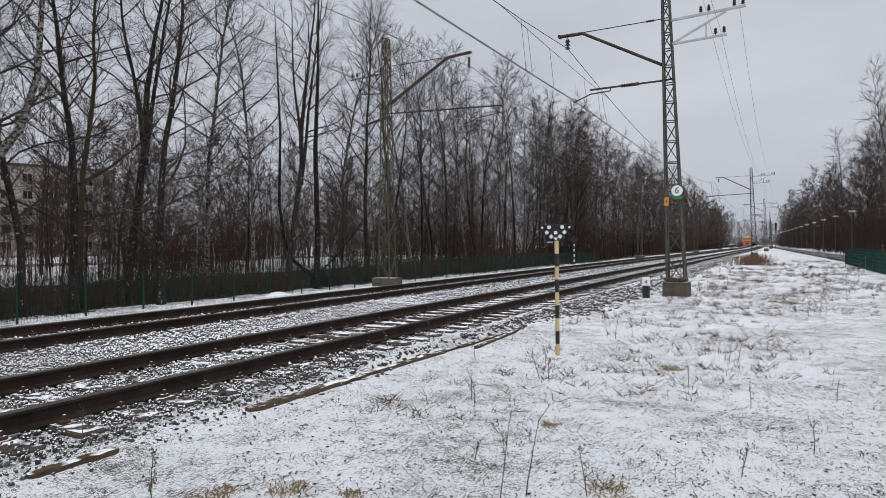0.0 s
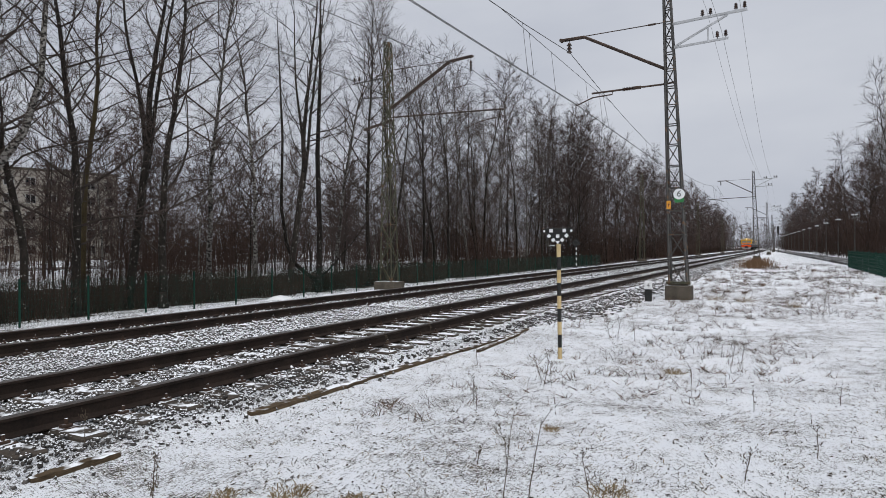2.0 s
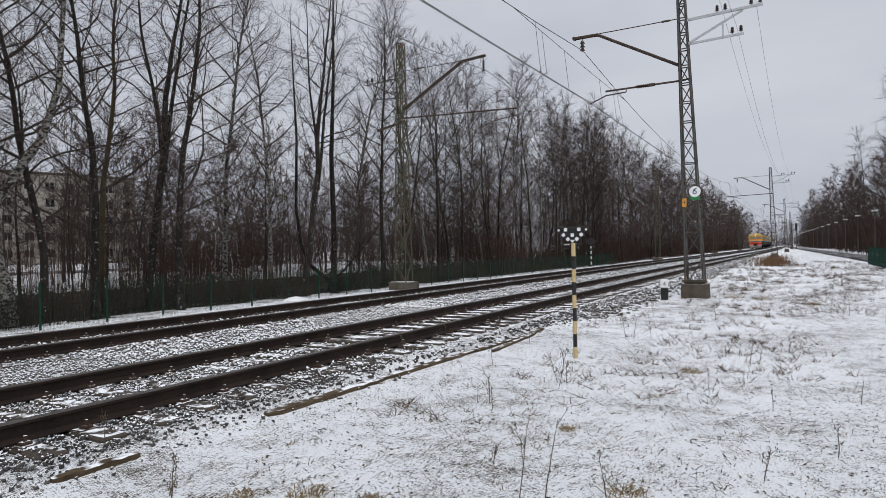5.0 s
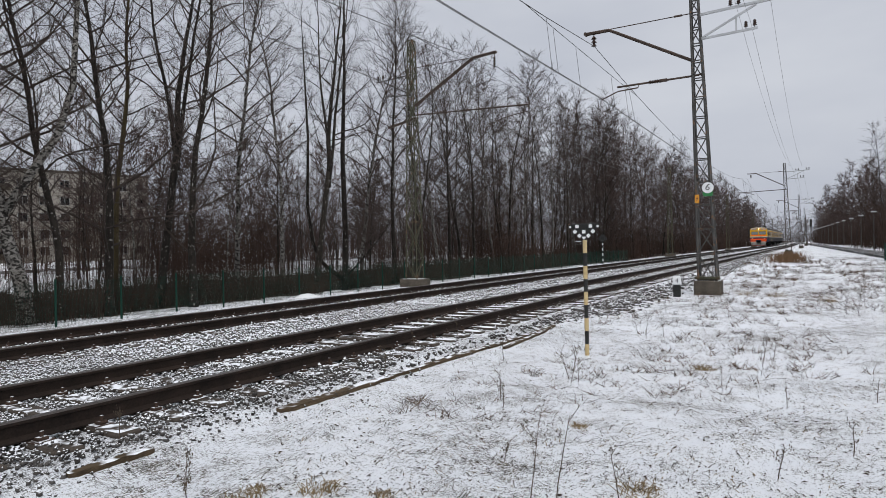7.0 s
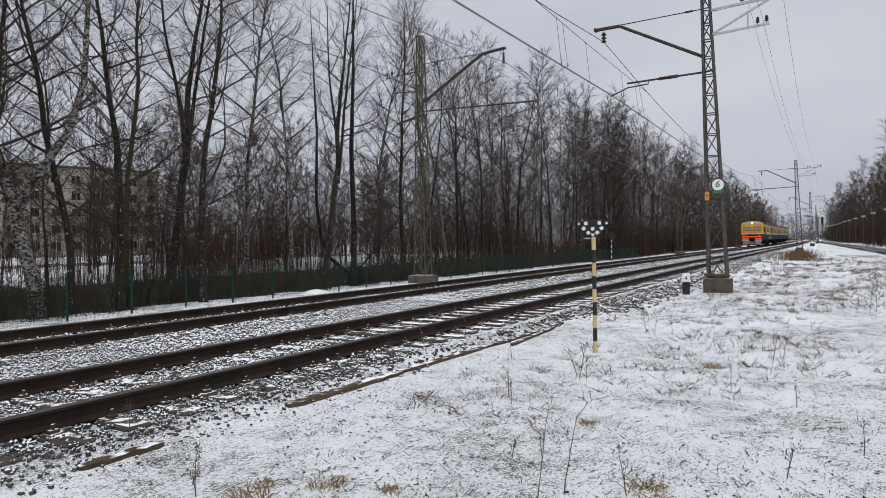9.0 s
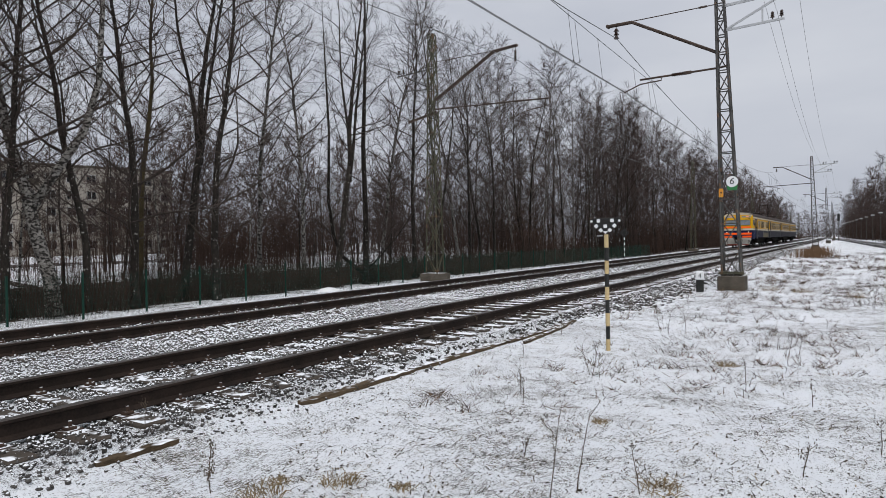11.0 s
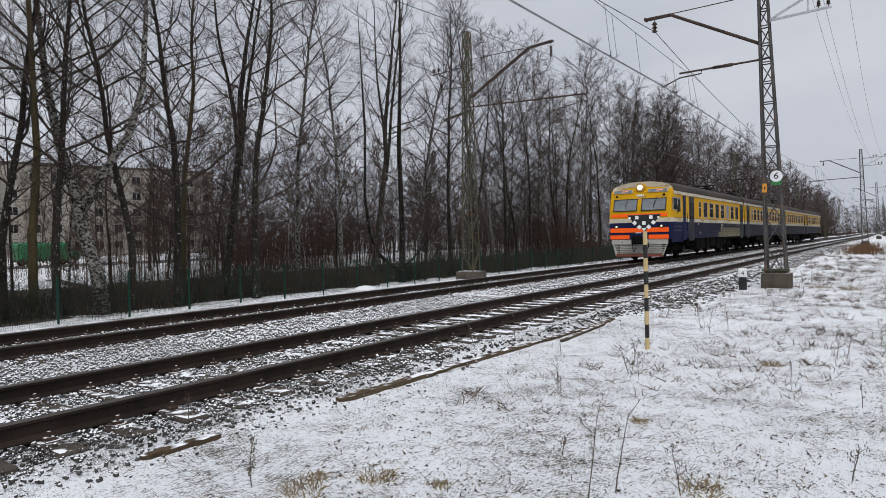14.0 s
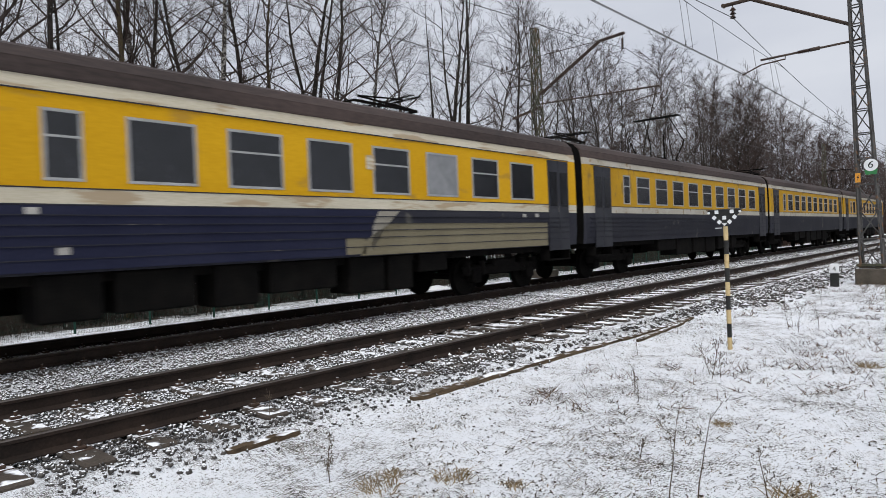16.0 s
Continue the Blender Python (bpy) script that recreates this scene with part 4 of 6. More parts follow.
distant = [tree("bare_tree", 51 + i, "bare brown tree of the wood along the line", "tree", BARK, "wood along the line", twig=TWIG_BROWN, height=h, r0=0.15, first=0.08, limbs=34, spread=0.29, subs=5, twigs=8, sides=4, twig_r=0.0135, droop=0.6, fine=False)
           for i, h in enumerate((20.5, 21.5, 19.5))]

faint = [tree("bare_tree", 54 + i, "bare brown tree of the wood along the line", "tree", BARK, "wood along the line", twig=TWIG_BROWN, height=h, r0=0.15, first=0.06, limbs=24, spread=0.30, subs=4, twigs=5, sides=4, twig_r=0.038, droop=0.5, fine=False)
         for i, h in enumerate((20.5, 21.5, 19.5))]
second = [tree("birch_tree", 57 + i, lb, "tree", b, ROW, height=h, r0=0.14, first=0.12, limbs=36, spread=0.28, subs=6, twigs=8, sides=5, twig_r=0.0095, droop=0.6, fine=False)
          for i, (h, b, lb) in enumerate(((22.5, BARK, DARK), (21.5, BARK_WHITE, PALE)))]

far_wood = []


def plant_far(proto, x, y, scale, turn):
    far_wood.append((proto, pose(x, y, ground_z(x, y), 0, 0, turn) @ Matrix.Scale(scale, 4)))


def join_far_wood():
    """All trees too far off to tell apart, as one mesh."""
    source = {}
    for p in faint:
        chunks = []
        for slot, name in enumerate(("trunk", "branchwork", "crown")):
            me = next(o for o in p.children if o.name.startswith(name)).data
            me.calc_loop_triangles()
            co, tri = np.empty(len(me.vertices) * 3), np.empty(len(me.loop_triangles) * 3, dtype=np.int32)
            me.vertices.foreach_get("co", co)
            me.loop_triangles.foreach_get("vertices", tri)
            chunks.append((co.reshape(-1, 3), tri.reshape(-1, 3), slot))
        source[p.name] = chunks
    vs, fs, ms, k = [], [], [], 0
    for p, m in far_wood:
        turn = np.array(m.to_3x3())
        for co, tri, slot in source[p.name]:
            vs.append(co @ turn.T + np.array(m.translation))
            fs.append(tri + k)
            ms.append(np.full(len(tri), slot, dtype=np.int32))
            k += len(co)
    vs, fs, ms = np.concatenate(vs), np.concatenate(fs), np.concatenate(ms)
    me = bpy.data.meshes.new("distant_wood")
    me.vertices.add(len(vs))
    me.vertices.foreach_set("co", vs.ravel())
    me.loops.add(fs.size)
    me.loops.foreach_set("vertex_index", fs.ravel().astype(np.int32))
    me.polygons.add(len(fs))
    me.polygons.foreach_set("loop_start", np.arange(0, fs.size, 3, dtype=np.int32))
    for mt in (BARK, LIMB, TWIG_BROWN):
        me.materials.append(mt)
    me.polygons.foreach_set("material_index", ms)
    me.update(calc_edges=True)
    tagged(new("distant_wood", me), "far bare brown woods along the line and beyond the road", "woods", kind="stuff")


# trees that stand out one by one: offset beyond the fence, bearing from the line in degrees, kind, scale, turn
for u, bearing, k, s, turn in ((-27.5, 80.0, 4, 1.0, 10), (-26.5, 77.0, 0, 1.0, 50), (-28.0, 74.2, 2, 1.0, 90), (-26.6, 71.6, 3, 1.0, 210), (-28.5, 69.4, 4, 1.02, 300),
                               (-26.8, 66.0, 4, 1.0, 20), (-27.2, 60.7, 4, 1.0, 140), (-26.6, 57.3, 0, 0.98, 200), (-27.5, 53.75, 2, 1.0, 310), (-26.2, 51.1, 0, 1.0, 95),
                               (-28.0, 47.5, 1, 1.0, 5), (-29.5, 43.9, 1, 0.97, 170), (-26.8, 41.0, 2, 0.97, 260), (-29.2, 37.0, 1, 0.98, 40), (-27.2, 34.1, 0, 0.96, 330), (-26.5, 31.9, 3, 1.0, 120),
                               (-28.0, 30.2, 1, 0.98, 210), (-27.0, 29.1, 4, 0.98, 15), (-27.8, 28.2, 4, 0.95, 75)):
    plant(birches[k], u, -u / math.tan(radians(bearing)), s, turn)
for i, bearing in enumerate((26.9, 25.1, 24.4, 23.8, 22.7, 21.6, 20.8, 20.0, 19.4, 18.6, 17.9, 17.1, 16.4, 15.7, 15.0)):
    u = -27.0 - 1.3 * (i * 7 % 3)
    plant(light_birches[i % 3], u, -u / math.tan(radians(bearing)), 0.98 + 0.05 * (i * 5 % 3), i * 77)
for i in range(12):
    bearing = 29.0 - 13.0 * (i / 12) ** 0.9
    u = -31.0 - 2.2 * (i * 5 % 4)
    plant(second[i % 2], u, -u / math.tan(radians(bearing)), 0.9 + 0.05 * (i * 3 % 4), i * 131)
plant(crooked, -26.6, 26.6 / math.tan(radians(63.0)))
plant(hooked, -26.4, 26.4 / math.tan(radians(38.5)))
plant(poplar, -28.0, 28.0 / math.tan(radians(67.4)), 1.0, 30)
plant(poplar, -30.5, 30.5 / math.tan(radians(57.0)), 0.96, 110)

rnd = random.Random(8)
for i in range(26):
    y = 14 + 87 * (i / 26) ** 1.1 + rnd.uniform(-1, 1)
    plant(slim[i % 3], rnd.uniform(-44, -28.5), y, rnd.uniform(0.7, 1.1), rnd.uniform(0, 360))
for i in range(125):
    y = 92 + 400 * (i / 125) ** 1.35
    spot = ((-26.5, -31.5, -29.0)[i % 3] + rnd.uniform(-1.5, 1.5), y + rnd.uniform(-1.5, 1.5), rnd.uniform(1.02, 1.17), rnd.uniform(0, 360))
    if y < 190:
        plant(distant[i % 3], *spot)
    else:
        plant_far(faint[i % 3], *spot)
# a lower brown belt beyond the road
for i in range(84):
    plant(faint[i % 3], rnd.uniform(-58, -44), 29 + 90 * (i / 84) ** 1.1 + rnd.uniform(-2, 2), rnd.uniform(0.48, 0.74), rnd.uniform(0, 360), "bare brown tree at the back of the grove")
for i in range(54):
    y = 22 + 135 * i / 54 + rnd.uniform(-1.5, 1.5)
    plant_far(faint[i % 3], rnd.uniform(-88, -70), y, rnd.uniform(0.5, 0.75), rnd.uniform(0, 360))
for i in range(108):
    y = 40 + 330 * (i / 108) ** 1.25 + rnd.uniform(-2, 2)
    spot = (rnd.uniform(11.6, 17) - 0.022 * (y - 40) + (6 if i % 4 == 0 else 0), y, rnd.uniform(0.74, 0.93), rnd.uniform(0, 360))
    if y < 130:
        plant(distant[(i + 1) % 3], *spot, "bare brown tree of the wood behind the platform")
    else:
        plant_far(faint[i % 3], *spot)
for i in range(64):
    plant_far(faint[i % 3], rnd.uniform(-50, 14), rnd.uniform(390, 520), rnd.uniform(0.6, 0.85), rnd.uniform(0, 360))
join_far_wood()
for p in (*birches, *light_birches, *second, *faint, crooked, hooked, poplar, *slim, *distant):
    drop_prototype(p)


# ---- brush along the fence ----
def thicket(seed, w, d, h, n, fat=1.0, lean=0.28, side=4):
    r = random.Random(seed)
    b = Build()
    for _ in range(n):
        x, y = r.uniform(-w / 2, w / 2), r.uniform(-d / 2, d / 2)
        hh = h * r.uniform(0.35, 1.1)
        lx, ly = r.gauss(0, lean) * hh, r.gauss(0, lean) * hh
        b.tube([(x, y, -0.1), (x + lx * 0.4, y + ly * 0.4, hh * 0.55), (x + lx, y + ly, hh)], [0.012 * fat, 0.009 * fat, 0], 3, False)
        for _ in range(side):
            s = r.uniform(0.3, 0.95)
            p = Vector((x + lx * s, y + ly * s, hh * s))
            b.tube([p, p + Vector((r.gauss(0, 0.4), r.gauss(0, 0.4), r.uniform(0.05, 0.5))) * (0.6 + 0.25 * h)], [0.007 * fat, 0], 3, False)
    return b


bushes = [thicket(70 + i, 3.4, 2.2, h, 250, 0.8, 0.42, 4).mesh("brush", BRUSH) for i, h in enumerate((1.8, 2.2, 1.5))]
for i in range(40):
    y = 4 + 84 * (i / 40) ** 1.15
    u = rnd.uniform(-28.4, -27.0)
    ob = new("shrub", bushes[i % 3])
    ob.matrix_world = pose(u, y, ground_z(u, y), 0, 0, rnd.uniform(0, 360))
    tagged(ob, "dense leafless red-brown shrub behind the fence", "shrub", "shrubs behind the fence")
under = [thicket(80 + i, 6.5, 6.5, h, 58, 1.5, 0.09, 9).mesh("undergrowth", BRUSH) for i, h in enumerate((7.5, 5.5))]
for i in range(98):
    y = 20 + 40 * i / 28 if i < 28 else 55 + 190 * ((i - 28) / 70) ** 1.2
    u = rnd.uniform(-56, -32) if i < 28 else rnd.uniform(-40, -25.5)
    ob = new("undergrowth", under[i % 2])
    ob.matrix_world = pose(u, y, ground_z(u, y), 0, 0, rnd.uniform(0, 360)) @ Matrix.Diagonal((1, 1, rnd.uniform(0.5, 1.2), 1))
    tagged(ob, "bare undergrowth of thin saplings among the trees", "undergrowth", kind="stuff")
rough = [thicket(90 + i, 9.0, 9.0, h, 100, 2.6).mesh("undergrowth", BRUSH) for i, h in enumerate((8.0, 6.0))]
for i in range(110):
    if i < 40:
        y = 42 + 330 * (i / 40) ** 1.3
        u = rnd.uniform(12, 18) - 0.022 * (y - 40)
    elif i < 75:
        y = 80 + 300 * ((i - 40) / 35)
        u = rnd.uniform(-36, -27)
    elif i < 95:
        y = rnd.uniform(420, 500)
        u = -70 + 90 * (i - 75) / 20
    else:
        y = 55 + 110 * (i - 95) / 15
        u = rnd.uniform(-74, -66)
    ob = new("undergrowth", rough[i % 2])
    ob.matrix_world = pose(u, y, ground_z(u, y), 0, 0, rnd.uniform(0, 360))
    tagged(ob, "dense bare brown undergrowth at the wood's edge", "undergrowth", kind="stuff")


# ---- the train ----
YELLOW = material("dirty_yellow_paint", (0.50, 0.265, 0.007), (0.60, 0.335, 0.012), 0.6, 0, 0.9, 25.0, 0.05, stretch=(1, 0.3, 1.2), spot=(0.40, 0.225, 0.03), spot_at=0.60)
CREAM = material("cream_white_paint", (0.45, 0.405, 0.30), (0.59, 0.54, 0.43), 0.6, 0, 1.2, 25.0, 0.05, stretch=(1, 0.3, 2), spot=(0.38, 0.30, 0.20), spot_at=0.55)
# Rear cars' copies of the paints: dimmer light put into the colour, plus dirt.
SHADED_YELLOW = material("grimy_yellow_paint", (0.36, 0.20, 0.012), (0.49, 0.28, 0.022), 0.6, 0, 0.9, 25.0, 0.05, stretch=(1, 1, 0.5), spot=(0.22, 0.14, 0.04), spot_at=0.64)
SHADED_CREAM = material("grimy_cream_paint", (0.33, 0.30, 0.24), (0.46, 0.43, 0.37), 0.6, 0, 1.2, 25.0, 0.05, spot=(0.25, 0.19, 0.12), spot_at=0.62)
NAVY = material("navy_blue_paint", (0.009, 0.012, 0.044), (0.015, 0.019, 0.062), 0.6, 0, 0.8, 20.0, 0.05)
DIRTY_NAVY = material("grimy_grey_navy_paint", (0.019, 0.020, 0.030), (0.040, 0.040, 0.047), 0.6, 0, 0.6, 20.0, 0.08, spot=(0.10, 0.095, 0.085), spot_at=0.66)
WORN_NAVY = material("worn_navy_paint", (0.014, 0.016, 0.036), (0.024, 0.026, 0.050), 0.6, 0, 0.8, 20.0, 0.05)
PALE_KHAKI = material("pale_overpaint", (0.24, 0.22, 0.18), (0.34, 0.32, 0.27), 0.6, 0, 0.9, 20.0, 0.08)
KHAKI = material("overpainted_khaki_paint", (0.15, 0.13, 0.085), (0.22, 0.195, 0.13), 0.6, 0, 0.9, 20.0, 0.08)
ROOF = material("sooty_brown_roof", (0.026, 0.019, 0.017), (0.062, 0.044, 0.039), 0.7, 0, 0.7, 15.0, 0.1, stretch=(1, 0.3, 1))
FLUOR = material("orange_red_paint", (1.0, 0.105, 0.012), (1.0, 0.14, 0.018), 0.6, 0, 2.0, 30.0, 0.03)
UNDER = material("sooty_underframe", (0.004, 0.004, 0.004), (0.011, 0.010, 0.009), 0.97, 0, 3.0, 30.0, 0.2)
DOOR = material("dark_grey_door_paint", (0.017, 0.018, 0.024), (0.036, 0.037, 0.043), 0.55, 0, 1.0, 20.0, 0.05)
FRAME = material("window_frame_aluminium", (0.30, 0.30, 0.29), (0.42, 0.42, 0.41), 0.45, 0.5, 3.0, 30.0, 0.03)
GRILLE = material("dirty_light_grey_paint", (0.32, 0.31, 0.28), (0.48, 0.46, 0.42), 0.6, 0, 2.0, 25.0, 0.08, spot=(0.16, 0.11, 0.07), spot_at=0.64)
BUFFER_RED = material("rusty_red_paint", (0.16, 0.045, 0.035), (0.24, 0.08, 0.06), 0.7, 0, 3.0, 25.0, 0.1)
GLASS = material("dark_coach_glass", (0.005, 0.006, 0.007), (0.014, 0.015, 0.018), 0.12, 0, 0.8, 6.0, 0.0)
PALE_GLASS = material("misted_coach_glass", (0.16, 0.165, 0.17), (0.24, 0.245, 0.25), 0.3, 0, 0.8, 6.0, 0.0)
SCREEN = material("windscreen_glass", (0.13, 0.145, 0.155), (0.21, 0.23, 0.245), 0.08, 0, 1.2, 6.0, 0.0)
LAMP = glow("headlamp_lens", (1.0, 0.58, 0.2), 5.0)
SMALL_LAMP = glow("marker_lamp_lens", (1.0, 0.88, 0.66), 0.35)
AMBER = glow("amber_display", (1.0, 0.28, 0.10), 0.6)

PROFILE = [(1.70, 1.15), (1.735, 1.52), (1.74, 1.80), (1.74, 2.07), (1.74, 2.29), (1.735, 2.95), (1.72, 3.55), (1.70, 3.75), (1.63, 3.99), (1.44, 4.17), (1.05, 4.31), (0.5, 4.40), (0.0, 4.42)]
BANDS = [0, 0, 0, 1, 2, 2, 1, 3, 3, 3, 3, 3]  # navy, cream, yellow, roof
CAR = 19.58
PITCH = 20.05


def shell(front):
    """The body of a car as one closed skin; front: with a raked cab end at y = 0."""
    half = PROFILE
    ring = [(-x, z) for x, z in half] + [(x, z) for x, z in half[-2::-1]]
    slots = BANDS + BANDS[::-1]
    b = Build()
    ys = [0.0, 0.12, 0.45, 3.3, 10, CAR - 0.05, CAR] if front else [0.0, 0.06, 10, CAR - 0.06, CAR]
    n = len(ring)
    for i, y in enumerate(ys):
        for x, z in ring:
            k, yy = 1.0, y
            if front and i < 3:
                k = (0.93, 0.965, 1.0)[i]
                yy += (1, 0.8, 0.25)[i] * (0.34 * smooth01(2.3, 3.9, z) + 0.30 * smooth01(3.7, 4.3, z))
                z = z if z < 3.7 else 3.7 + (z - 3.7) * (0.45, 0.62, 0.85)[i]
            elif i in (0, len(ys) - 1):
                k = 0.97
            b.v.append(Vector((x * k, yy, z)))
    for i in range(len(ys) - 1):
        for j in range(n - 1):
            s = slots[j]
            if front and i < 2 and s == 3:
                s = 2 if j in (7, 16) else 1
            if i < (2 if front else 0) and s == 1 and j in (6, 17):
                s = 2
            b.f.append((i * n + j, (i + 1) * n + j, (i + 1) * n + j + 1, i * n + j + 1))
            b.m.append(s if not (s == 0 and (i >= 3 or not front)) else 4)
        b.f.append((i * n + n - 1, (i + 1) * n + n - 1, (i + 1) * n, i * n))
        b.m.append(5)
    for j in range((n - 1) // 2):
        a, c = j, n - 1 - j
        if j + 1 == n // 2:
            b.f.append((a, a + 1, c))
        else:
            b.f.append((a, a + 1, c - 1, c))
        b.m.append((BANDS[j] if BANDS[j] != 3 else 1) if front else 5)
    k = (len(ys) - 1) * n
    b.f.append(tuple(k + j for j in range(n - 1, -1, -1)))
    b.m.append(5)
    # front cream above the windscreen turns yellow
    if front:
        for q in range(len(b.f) - (n - 1) // 2 - 1, len(b.f) - 1):
            zs = [b.v[i].z for i in b.f[q]]
            if 2.3 < sum(zs) / len(zs) < 4.1:
                b.m[q] = 2
    return b


def window_meshes(w, h, bar, glass):
    fr = Build()
    t = 0.045
    fr.box((0, 0, h / 2 - t / 2), (0.02, w, t), None, 0.004).box((0, 0, -h / 2 + t / 2), (0.02, w, t), None, 0.004)
    fr.box((0, -w / 2 + t / 2, 0), (0.02, t, h - 2 * t), None, 0.004).box((0, w / 2 - t / 2, 0), (0.02, t, h - 2 * t), None, 0.004)
    if bar:
        fr.box((0, 0, h * 0.12), (0.024, w - 2 * t, 0.035), None, 0.004)
    pane = Build().box((0, 0, 0), (0.008, w - 2 * t, h - 2 * t))
    return fr.mesh("window_frame", FRAME), pane.mesh("pane", glass)


WIN = {}


def coach_window(car, y, w, bar, side, glass=None):
    key = (w, bar, glass is not None)
    if key not in WIN:
        WIN[key] = window_meshes(w, 0.96, bar, glass or GLASS)
    a, b = WIN[key]
    fr = part("window", a, None, car)
    fr.matrix_basis = pose(side * 1.738, y + w / 2, 2.86)
    p = part("pane", b, None, fr)
    p.matrix_basis = pose(0, 0, 0)


def coach_door(car, y, w, side):
    b = Build()
    for k in (0, 1):
        b.box((0, (k - 0.5) * w / 2, 0), (0.03, w / 2 - 0.012, 2.50), None, 0.008)
    d = part("door", b, DOOR, car)
    d.matrix_basis = pose(side * 1.735, y + w / 2, 2.27)
    for k in (0, 1):
        g = part("pane", Build().box((0, 0, 0), (0.008, w / 2 - 0.16, 0.95)), GLASS, d)
        g.matrix_basis = pose(side * 0.018, (k - 0.5) * w / 2, 0.45)
    st = part("step", Build().box((0, 0, 0), (0.30, w, 0.04)).box((0.0, -w / 2, 0.14), (0.28, 0.03, 0.3)).box((0, w / 2, 0.14), (0.28, 0.03, 0.3)), UNDER, car)
    st.matrix_basis = pose(side * 1.58, y + w / 2, 0.76)


def bogie(car, y):
    b = Build()
    for s in (-1, 1):
        b.box((s * 1.05, 0, 0.62), (0.14, 3.3, 0.24), None, 0.04)
        b.box((s * 1.05, 0, 0.78), (0.22, 1.0, 0.22), None, 0.03)
        for e in (-1.2, 1.2):
            b.box((s * 1.06, e, 0.47), (0.26, 0.34, 0.32), None, 0.05)
            b.tube([(s * 1.06, e - 0.3, 0.5), (s * 1.06, e - 0.3, 0.85)], [0.10, 0.10], 8)
            b.tube([(s * 1.06, e + 0.3, 0.5), (s * 1.06, e + 0.3, 0.85)], [0.10, 0.10], 8)
    b.box((0, 0, 0.62), (2.0, 0.6, 0.3))
    o = part("bogie", b, UNDER, car, "black bogie frame with coil springs")
    o.matrix_basis = pose(0, y, 0)
    for e in (-1.3, 1.3):
        w = Build()
        w.tube([(-1.0, 0, 0), (1.0, 0, 0)], [0.08, 0.08], 10)
        for s in (-1, 1):
            w.tube([(s * 0.72, 0, 0), (s * 0.75, 0, 0), (s * 0.755, 0, 0), (s * 0.86, 0, 0)], [0.51, 0.51, 0.475, 0.47], 28)
        q = part("wheelset", w, UNDER, o)
        q.matrix_basis = pose(0, e, 0.475)


def underframe(car, seed):
    r = random.Random(seed)
    b = Build()
    y = 5.6
    while y < 14.0:
        w = r.uniform(0.7, 1.7)
        for s in (-1, 1):
            hh = r.uniform(0.4, 0.75)
            b.box((s * 1.25, y + w / 2, 1.15 - hh / 2), (0.7, w, hh), None, 0.03)
        y += w + r.uniform(0.1, 0.4)
    b.box((0, CAR / 2, 1.08), (2.9, CAR - 0.6, 0.16))
    part("underfloor_equipment", b, UNDER, car)


def car_details(car, kind, seed):
    ribs = Build()
    for s in (-1, 1):
        for z in (1.34, 1.52, 1.66, 1.80, 1.93):
            x = 1.72 + 0.02 * smooth01(1.15, 1.8, z)
            ribs.box((s * x, CAR / 2 + (1.6 if kind == "cab" else 0), z), (0.07, CAR - (4.2 if kind == "cab" else 0.6), 0.014))
        for z in (2.07, 2.29, 3.55):
            ribs.box((s * 1.737, CAR / 2, z), (0.018, CAR - 0.9, 0.018))
    part("side_ribs", ribs, DIRTY_NAVY, car)
    gut = Build()
    for s in (-1, 1):
        gut.box((s * 1.70, CAR / 2 + 0.2, 3.76), (0.05, CAR - 1.2, 0.03))
        gut.box((s * 1.625, CAR / 2 + 0.2, 3.98), (0.02, CAR - 1.2, 0.015))
    part("gutter", gut, ROOF, car)
    vents = Build()
    for i in range(5):
        vents.box((0.0, 3.0 + i * 3.3, 4.40), (0.7, 0.5, 0.16), None, 0.04)
    for y in (0.5, 1.0, CAR - 1.0, CAR - 0.5):
        for s in (-1, 1):
            vents.box((s * 1.60, y + (3.2 if kind == "cab" and y < 2 else 0), 3.90), (0.06, 0.28, 0.12), pose(0, 0, 0, 0, s * -20, 0), 0.01)
    part("roof_vents", vents, ROOF, car)
    underframe(car, seed)
    bogie(car, 2.9)
    bogie(car, CAR - 2.9)
    gang = Build()
    gang.box((0, CAR + PITCH / 2 - CAR / 2, 2.45), (1.5, PITCH - CAR, 2.5), None, 0.03)
    if kind != "tail":
        gang.box((0, CAR + 0.23, 1.0), (0.3, PITCH - CAR, 0.25))
        part("gangway", gang, UNDER, car)


